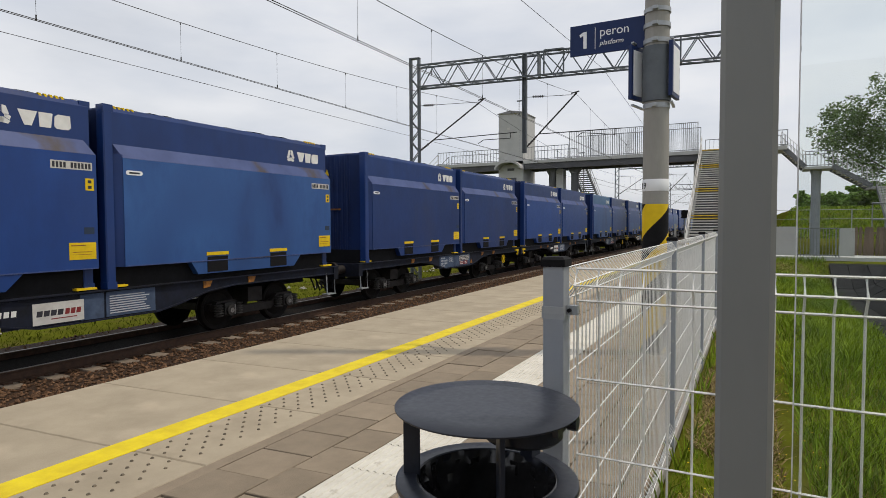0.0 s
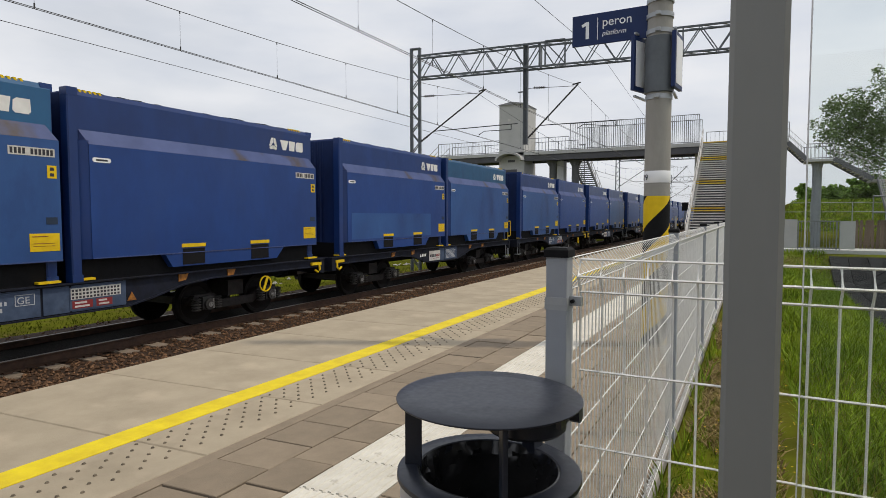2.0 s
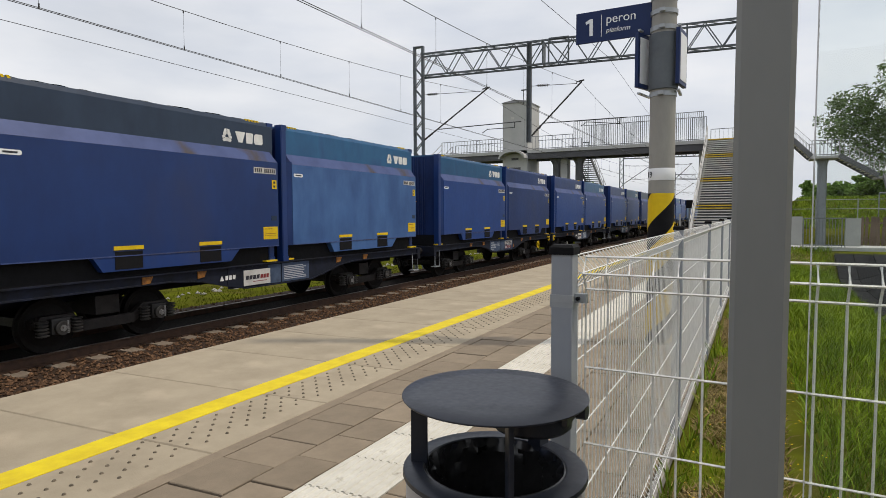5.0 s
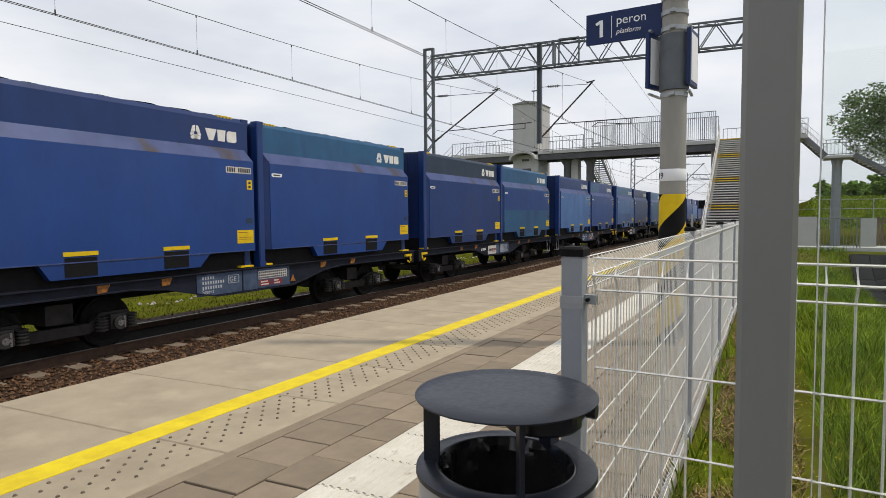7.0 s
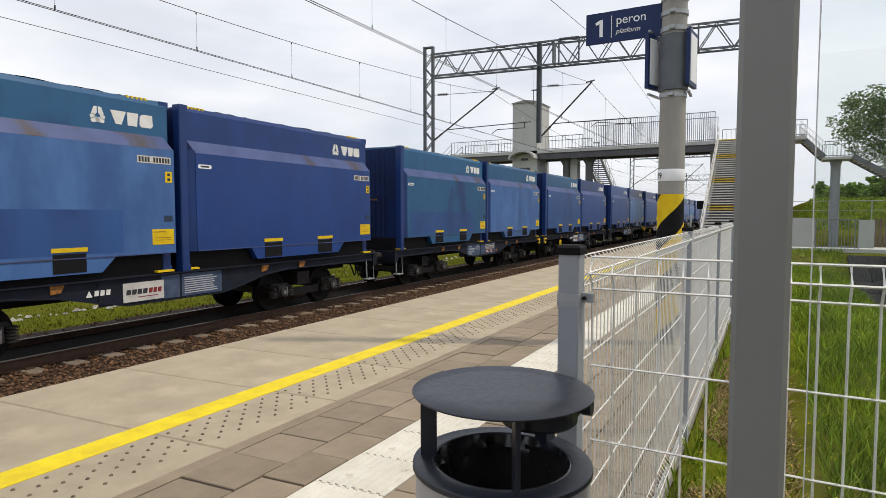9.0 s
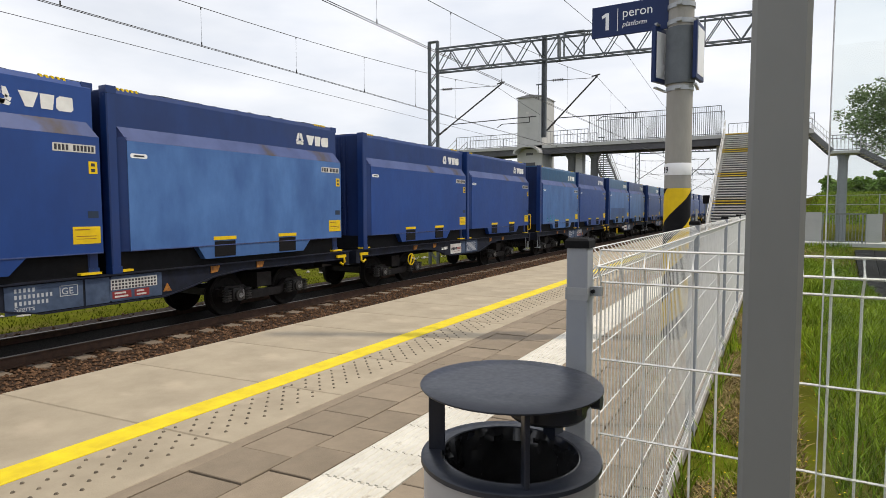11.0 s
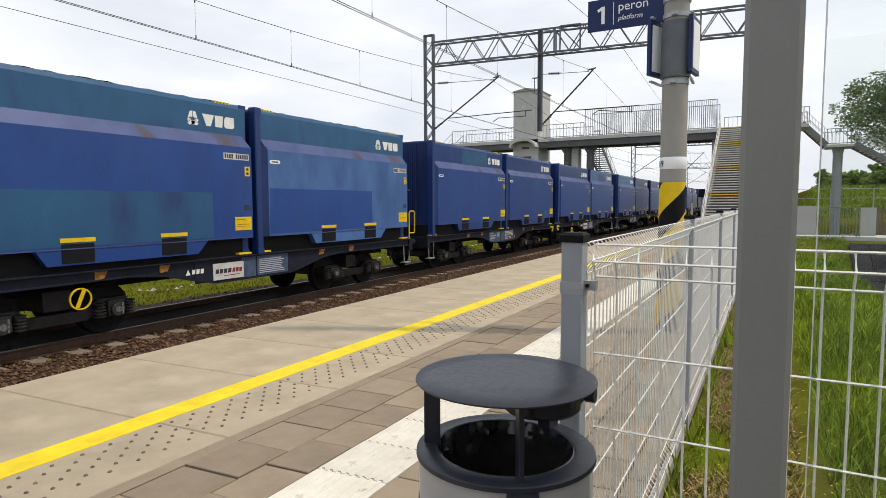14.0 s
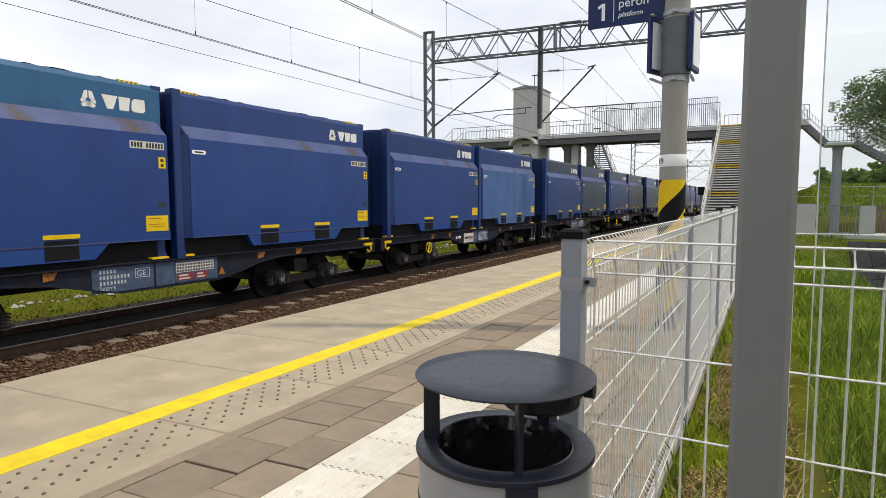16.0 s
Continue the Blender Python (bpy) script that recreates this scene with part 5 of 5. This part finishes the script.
def build_bridge():
    b = thing("footbridge", "grey concrete footbridge with steel railings over the tracks", "footbridge", at=pose(0, 0, 0))
    y0, y1 = 50.0, 53.0
    part("deck", Shape().box(-27.0, 2.2, y0, y1, 6.92, 7.2), M_BRIDGE, b)
    part("girder", Shape().box(-26.6, -2.6, y0 + 0.12, y0 + 0.5, 6.40, 6.92).box(-26.6, -2.6, y1 - 0.5, y1 - 0.12, 6.40, 6.92), M_BRIDGE_DARK, b)
    for y in (y0 + 0.05, y1 - 0.05):
        railing(b, (-14.0, y, 7.2), (-3.85, y, 7.2), 2.2, 0.15, 0.03, name="safety_screen")
        railing(b, (-26.8, y, 7.2), (-14.1, y, 7.2), 1.15, 0.3, 0.02)
    railing(b, (-1.0, y0 + 0.05, 7.2), (2.2, y0 + 0.05, 7.2), 1.15, 0.3, 0.02)
    railing(b, (-3.5, y1 - 0.05, 7.2), (2.2, y1 - 0.05, 7.2), 1.15, 0.3, 0.02)
    for x in (-15.93, -13.9):
        # These piers get the darker grey as painted shade of the deck.
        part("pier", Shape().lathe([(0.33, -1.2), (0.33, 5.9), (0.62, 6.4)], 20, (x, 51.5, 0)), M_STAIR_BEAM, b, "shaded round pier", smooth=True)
    part("pier", Shape().box(-15.5, -14.9, 51.2, 52.2, -1.2, 6.4), M_BRIDGE, b)
    part("pier", Shape().box(-4.2, -3.7, 51.0, 52.0, -0.2, 6.92), M_BRIDGE, b)
    part("pier", Shape().box(-25.8, -25.2, 51.0, 52.0, -1.4, 6.92), M_BRIDGE, b)
    part("pier", Shape().box(0.6, 1.2, 51.0, 52.0, -0.8, 6.92), M_BRIDGE, b)
    return b


build_bridge()


def build_platform_stairs():
    s = thing("platform_stairs", "pale concrete stairs with yellow marked steps from platform to footbridge", "stairs", at=pose(0, 0, 0))
    flight(s, (-3.55, 37.8, 0), (0, 1, 0), (2.5, 0, 0), 42, 0.1714, 0.2905, yellow=(0, 1, 10, 11, 21, 22, 32, 33, 41))
    # Dark sheet that supplies the shaded gaps between the treads.
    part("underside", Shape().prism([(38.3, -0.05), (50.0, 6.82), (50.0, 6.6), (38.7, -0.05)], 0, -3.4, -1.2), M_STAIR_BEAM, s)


build_platform_stairs()


def build_side_stairs():
    s = thing("side_stairs", "grey stairs with landing that lead from footbridge to the field", "stairs", at=pose(0, 0, 0))
    flight(s, (3.35, 50.2, 5.58), (-1, 0, 0), (0, 2.4, 0), 9, 0.18, 0.17, beam=M_STAIR_BEAM, thick=0.025)
    part("landing", Shape().box(3.3, 5.05, 50.2, 52.6, 5.42, 5.60), M_BRIDGE, s)
    railing(s, (3.35, 50.25, 5.6), (5.0, 50.25, 5.6), 1.1, 0.22, 0.02)
    railing(s, (3.35, 52.55, 5.6), (5.0, 52.55, 5.6), 1.1, 0.22, 0.02)
    flight(s, (7.35, 50.2, 4.05), (-1, 0, 0), (0, 2.4, 0), 9, 0.17, 0.26, beam=M_STAIR_BEAM, thick=0.025)
    part("landing", Shape().box(7.3, 9.6, 50.2, 52.6, 3.88, 4.06), M_BRIDGE, s)
    flight(s, (9.5, 43.2, -0.5), (0, 1, 0), (-1.9, 0, 0), 26, 0.175, 0.27, beam=M_STAIR_BEAM, thick=0.025)
    part("column", Shape().lathe([(0.31, -1.0), (0.31, 5.0), (0.42, 5.44)], 20, (4.12, 51.4, 0)), M_POST, s, smooth=True)
    part("column", Shape().lathe([(0.31, -1.0), (0.31, 3.6), (0.42, 3.9)], 20, (8.6, 51.4, 0)), M_POST, s, smooth=True)


build_side_stairs()


def build_far_stairs():
    s = thing("far_stairs", "dark stairs behind the footbridge piers, bridge shade painted in", "stairs", at=pose(0, 0, 0))
    # Dark treads and beams: steel grey plus the bridge's shade in the colour.
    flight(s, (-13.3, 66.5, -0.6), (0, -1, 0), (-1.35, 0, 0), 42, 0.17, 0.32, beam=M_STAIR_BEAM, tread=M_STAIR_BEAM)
    k = thing("far_stairs", "pale stairs with railings at the other end of footbridge", "stairs", at=pose(0, 0, 0))
    flight(k, (-36.5, 50.3, -0.9), (1, 0, 0), (0, 2.2, 0), 44, 0.184, 0.218)


build_far_stairs()


def build_tower():
    t = thing("lift_tower", "pale grey lift tower with a rounded door canopy beside the footbridge", "lift tower", at=pose(-19.35, 51.6, 0))
    part("wall", Shape().box(-1.17, 1.17, -1.6, 1.6, -1.4, 11.45), M_BRIDGE, t)
    part("roof", Shape().prism([(-1.25, 11.45), (1.25, 11.45), (1.25, 11.52), (0, 11.72), (-1.25, 11.52)], 1, -1.7, 1.7), M_ROOF, t)
    arch = [(1.25 * math.cos(radians(a)), 6.45 + 0.75 * math.sin(radians(a))) for a in range(0, 181, 12)]
    inner = [(1.08 * math.cos(radians(a)), 6.42 + 0.60 * math.sin(radians(a))) for a in range(180, -1, -12)]
    part("canopy", Shape().prism(arch + inner, 1, -2.5, -1.58), M_BRIDGE, t)
    part("door", Shape().box(-0.55, 0.55, -1.63, -1.6, 3.6, 5.7), M_BRIDGE_DARK, t)
    part("vent", Shape().box(-0.3, 0.35, -1.64, -1.6, 6.35, 6.55), M_BRIDGE_DARK, t)
    part("sign_plate", Shape().box(-0.35, -0.1, -1.63, -1.6, 10.0, 10.2), M_WHITE_BOARD, t)
    part("aerial", Shape().tube([(0.2, 0, 11.6), (0.2, 0, 12.9)], 0.03, 6).box(0.0, 0.5, -0.05, 0.05, 12.8, 12.9), M_MAST, t)


build_tower()


# ---- walkway and boundary on the field side ----
def build_walkway():
    w = thing("walkway", "concrete walkway with grey bar railing and end panels", "walkway", at=pose(0, 31.0, 0))
    part("walkway_slab", Shape().box(-0.3, 7.6, 0.0, 2.2, -0.16, 0.0), M_BRIDGE, w)
    part("end_panel", Shape().box(0.9, 1.80, 0.05, 0.11, 0.05, 1.36), M_BRIDGE, w)
    part("end_panel", Shape().box(3.42, 3.98, 0.05, 0.11, 0.05, 1.28), M_BRIDGE, w)
    railing(w, (1.84, 0.08, 0.0), (3.42, 0.08, 0.0), 1.28, 0.12, 0.02)
    f = thing("board_fence", "weathered brown board fence beyond the walkway", "fence", at=pose(0, 33.6, 0))
    me = Shape().prism([(-0.065, 0), (0.065, 0), (0.065, 1.42), (0.0, 1.5), (-0.065, 1.42)], 1, -0.01, 0.01).mesh("board", M_WOOD)
    for i in range(34):
        part("board", me, None, f, at=pose(4.35 + 0.16 * i, 0, -0.15, 0, random.uniform(-4, 4), 0))
    part("fence_rail", Shape().box(4.25, 9.8, 0.012, 0.05, 0.2, 0.28).box(4.25, 9.8, 0.012, 0.05, 1.0, 1.08), M_WOOD, f)
    h = thing("guard_rail", "galvanised steel guard rail above the board fence", "railing", at=pose(0, 38.0, 0))
    part("rail_tube", Shape().tube([(5.6, 0, -0.75), (5.6, 0, 2.55), (11, 0, 2.55)], 0.05, 8).tube([(5.6, 0, 1.7), (11, 0, 1.7)], 0.05, 8), M_RAILING, h)


build_walkway()


def build_wire_fence():
    f = thing("wire_fence", "thin wire boundary fence before the bushes", "fence", at=pose(0, 84, 0))
    for k in range(9):
        part("fence_stake", Shape().box(-0.05, 0.05, -0.05, 0.05, -0.8, 3.2), M_GALV, f, at=pose(2 + 4.2 * k, 0, 0))
    for z in (2.0, 3.1):
        part("fence_wire", Shape().tube([(2, 0, z), (36, 0, z)], 0.03, 5), M_GALV, f)


build_wire_fence()


# ---- lamps, signals and small things along the line ----
def build_lamp_posts():
    for x, y, h in ((-2.2, 64.0, 8.0), (-15.8, 62.0, 9.0), (-12.9, 90.0, 8.5), (-2.4, 92.0, 8.0)):
        l = thing("street_lamp", "slim grey platform lamp with a flat head", "lamp", "platform lamps", at=pose(x, y, 0))
        part("pole", Shape().tube([(0, 0, -1.2), (0, 0, h)], 0.07, 8, 0.045), M_RAILING, l)
        part("lamp_head", Shape().box(-0.55, 0.1, -0.12, 0.12, h - 0.04, h + 0.05), M_MAST, l, bevel=0.01)
    s = thing("line_signal", "small black railway signal on a grey post", "signal", at=pose(-4.35, 46, 0))
    part("pole", Shape().tube([(0, 0, -0.9), (0, 0, 1.9)], 0.05, 8), M_RAILING, s)
    part("signal_head", Shape().box(-0.22, 0.22, -0.1, 0.1, 1.9, 2.5), M_BLACK, s, bevel=0.02)
    for x, y in ((-4.75, 44.0), (-4.6, 52.0)):
        g = thing("edge_gate", "white steel barrier post at the platform end", "barrier", at=pose(x, y, 0))
        part("barrier_post", Shape().box(-0.06, 0.06, -0.06, 0.06, -0.1, 1.5), M_STEP, g)


build_lamp_posts()


# ---- plants ----
def leaf_cloud(rng, blobs, count, size, mat):
    """Many small leaves scattered through a crown made of uneven clumps."""
    g = Shape()
    total = sum(r ** 2 for _, r in blobs)
    for (c, r) in blobs:
        for _ in range(int(count * r ** 2 / total)):
            d = Vector((rng.gauss(0, 1), rng.gauss(0, 1), rng.gauss(0, 1))).normalized() * r * (rng.random() ** 0.45)
            p = Vector(c) + d
            s = size * rng.uniform(0.6, 1.3)
            a = Vector((rng.uniform(-1, 1), rng.uniform(-1, 1), rng.uniform(-0.6, 0.6))).normalized() * s
            b = a.cross(Vector((rng.uniform(-1, 1), rng.uniform(-1, 1), rng.uniform(-1, 1)))).normalized() * s * 0.55
            g.add([p - a, p + b * 0.9, p + a, p - b * 0.9], [(0, 1, 2, 3)])
    me = bpy.data.meshes.new("crown")
    me.from_pydata(g.v, [], g.f)
    me.materials.append(mat)
    return me


def build_tree(x, y, z, height, spread, count, seed, label, low=0.3, size=0.15, mat=M_LEAF):
    rng = random.Random(seed)
    t = thing("tree", label, "tree", "trees", at=pose(x, y, z))
    wood = Shape().tube([(0, 0, -0.4), (0.1, 0, height * 0.2), (-0.1, 0.15, height * 0.5), (0.1, 0, height * 0.85)], height * 0.022, 8, height * 0.004)
    blobs = []
    for k in range(26):
        a, h = rng.uniform(0, 6.283), height * rng.uniform(low, 0.92)
        reach = spread * rng.uniform(0.45, 1.0) * (1.1 - 0.75 * abs(h / height - 0.55))
        tip = Vector((reach * math.cos(a), reach * math.sin(a), h + reach * 0.35))
        root = Vector((0, 0, h * 0.75))
        wood.tube([root, root.lerp(tip, 0.5) + Vector((0, 0, 0.2)), tip], height * 0.007, 5, 0.015)
        blobs.append((tip, spread * rng.uniform(0.14, 0.30)))
        blobs.append((root.lerp(tip, 0.62), spread * rng.uniform(0.14, 0.28)))
        for _ in range(3):
            twig = tip + Vector((rng.uniform(-1, 1), rng.uniform(-1, 1), rng.uniform(-0.4, 1))) * spread * 0.25
            wood.tube([tip, twig], 0.02, 4, 0.008)
            blobs.append((twig, spread * rng.uniform(0.06, 0.13)))
    part("trunk", wood, M_BARK, t)
    part("crown", leaf_cloud(rng, blobs, count, size, mat), None, t, "loose grey-green leaves")


build_tree(12.0, 60, -0.5, 13.0, 6.6, 52000, 4, "tall grey-green tree with an open crown", size=0.12)
hedge = random.Random(31)
for i in range(2, 13):
    build_tree(3.6 + 2.6 * i + hedge.uniform(-0.6, 0.6), 104 + hedge.uniform(-3, 3), 3.0, (2.0 if i < 4 else 3.0) + hedge.uniform(-0.5, 0.9), hedge.uniform(1.9, 2.8), 8200, 20 + i,
               "bushy green tree in the hedge row", low=0.0, size=0.30, mat=M_LEAF_HEDGE)
for i, (x, y) in enumerate(((-42, 150), (-50, 170), (-36, 190))):
    build_tree(x, y, -0.5, 8, 5.5, 4000, 50 + i, "bushy green tree far behind the tracks", low=0.05, size=0.30, mat=M_LEAF_HEDGE)


def build_grass():
    rng = random.Random(11)
    g, dry, far = Shape(), Shape(), Shape()

    def blade(target, x, y, h, w, lean):
        z = ground_height(x, y) - 0.01
        a = rng.uniform(0, 6.283)
        dx, dy = math.cos(a), math.sin(a)
        lx, ly = rng.uniform(-1, 1) * lean * h, rng.uniform(-1, 1) * lean * h
        target.add([(x - dx * w, y - dy * w, z), (x + dx * w, y + dy * w, z),
                    (x + dx * w * 0.7 + lx * 0.35, y + dy * w * 0.7 + ly * 0.35, z + h * 0.6), (x - dx * w * 0.7 + lx * 0.35, y - dy * w * 0.7 + ly * 0.35, z + h * 0.6),
                    (x + lx, y + ly, z + h)], [(0, 1, 2, 3), (3, 2, 4)])
    for _ in range(110000):
        y = 1.75 + 30 * rng.random() ** 1.8
        x = -0.38 + 6.2 * rng.random() ** 0.95
        if 2.9 < x < 5.25:
            continue
        dense = noise.noise(Vector((x * 1.3, y * 0.9, 2)))
        near = x < 0.35
        if near and (dense < 0.25 or rng.random() < 0.4):
            continue
        h = (0.06 if near else 0.18) * rng.uniform(0.5, 1.3) * (1 + 0.6 * dense)
        blade(g, x, y, h, 0.0024 + 0.0011 * y ** 0.6, 0.7)
    for _ in range(22000):
        y = 1.75 + 22 * rng.random() ** 1.6
        x = -0.38 + 0.6 * rng.random() ** 1.2
        if noise.noise(Vector((x * 1.3, y * 0.9, 2))) > 0.30:
            continue
        blade(dry, x, y, rng.uniform(0.02, 0.09), 0.004 + 0.001 * y ** 0.5, 1.6)
    for _ in range(4500):
        blade(dry, 0.3 + 1.7 * rng.random(), 22 + 8 * rng.random(), rng.uniform(0.05, 0.2), 0.012, 1.2)
    for _ in range(7000):
        y = 1.72 + 9 * rng.random() ** 1.5
        x = -0.40 + 0.95 * rng.random()
        if noise.noise(Vector((x * 1.3, y * 0.9, 2))) < 0.05:
            continue
        blade(g, x, y, rng.uniform(0.02, 0.08), 0.0035, 0.9)
    for k in range(16):
        ty, tx = 1.9 + 7 * rng.random(), -0.40 + 0.06 * rng.random()
        for _ in range(9):
            blade(g, tx + rng.uniform(-0.03, 0.03), ty + rng.uniform(-0.04, 0.04), rng.uniform(0.12, 0.34), 0.006, 0.7)
    for _ in range(16000):
        blade(g, 2.5 + 32 * rng.random(), 84 + 15 * rng.random(), rng.uniform(0.15, 0.4), 0.06, 0.8)
    for _ in range(34000):
        y = 3.0 + 75 * rng.random() ** 1.5
        x = -13.4 - 14 * rng.random() ** 1.4
        blade(far, x, y, rng.uniform(0.04, 0.12), 0.012, 0.8)
    for name, sh, mat, label in (("grass", g, M_BLADE, "fresh green grass beside platform and track"), ("meadow_grass", far, M_BLADE_FAR, "olive meadow grass behind the tracks"), ("dry_grass", dry, M_DRY, "dry straw and withered stalks along the fence")):
        me = bpy.data.meshes.new(name)
        me.from_pydata(sh.v, [], sh.f)
        me.materials.append(mat)
        tagged(new(name, me), label, "grass", kind="stuff")
    d = random.Random(2)
    fl = Shape()
    for _ in range(420):
        y = 1.8 + 9 * d.random() ** 1.5
        x = -0.36 + 0.8 * d.random()
        z = ground_height(x, y) + d.uniform(0.02, 0.09)
        r = 0.007
        fl.add([(x - r, y, z), (x, y - r, z + 0.003), (x + r, y, z), (x, y + r, z + 0.003)], [(0, 1, 2, 3)])
    tagged(part("flowers", fl, M_YELLOW), "tiny yellow flowers in the grass", "flowers", kind="stuff")


build_grass()


def build_rubble():
    rng = random.Random(9)
    g = Shape()
    for _ in range(300):
        y = rng.uniform(2, 70)
        x = -17.2 + rng.gauss(0, 0.35)
        r = rng.uniform(0.06, 0.15)
        z = ground_height(x, y)
        p = [(x + r * ux * rng.uniform(0.7, 1.2), y + r * uy * rng.uniform(0.7, 1.2), z + r * uz * rng.uniform(0.6, 1.0)) for ux, uy, uz in ((1, 0, .2), (-1, .1, .1), (0, 1, .1), (.1, -1, .2), (0, 0, .9), (0, 0, -.8))]
        g.add(p, [(0, 2, 4), (2, 1, 4), (1, 3, 4), (3, 0, 4), (2, 0, 5), (1, 2, 5), (3, 1, 5), (0, 3, 5)])
    tagged(part("rubble", g, M_STONE), "row of pale grey stones in the grass", "stones", kind="stuff")


build_rubble()


# ---- paving, piece by piece ----
build_platform()


# ---- the train runs towards the camera, a little faster all the time ----
def travelled(t):
    return 19.746 * t + 0.02416 * t * t


WHEEL_RADIUS = 0.46 * SIZE


def motions():
    for ob, y in trains:
        x, _, z = ob.location
        walk(ob, [(t, pose(x, y - travelled(t), z)) for t in range(0, 17, 2)])
    # wheels roll without slipping: their turn follows the way travelled
    times = [i / FPS for i in range(16 * FPS + 1)]
    for ob, y in trains:
        if y > 345 or not ob.name.startswith("container_wagon"):
            continue
        for wheel in ob.children_recursive:
            if wheel.name.startswith("wheelset"):
                x, yy, z = wheel.location
                walk(wheel, [(t, pose(x, yy, z, math.degrees(travelled(t) / WHEEL_RADIUS) % 360.0)) for t in times])


motions()
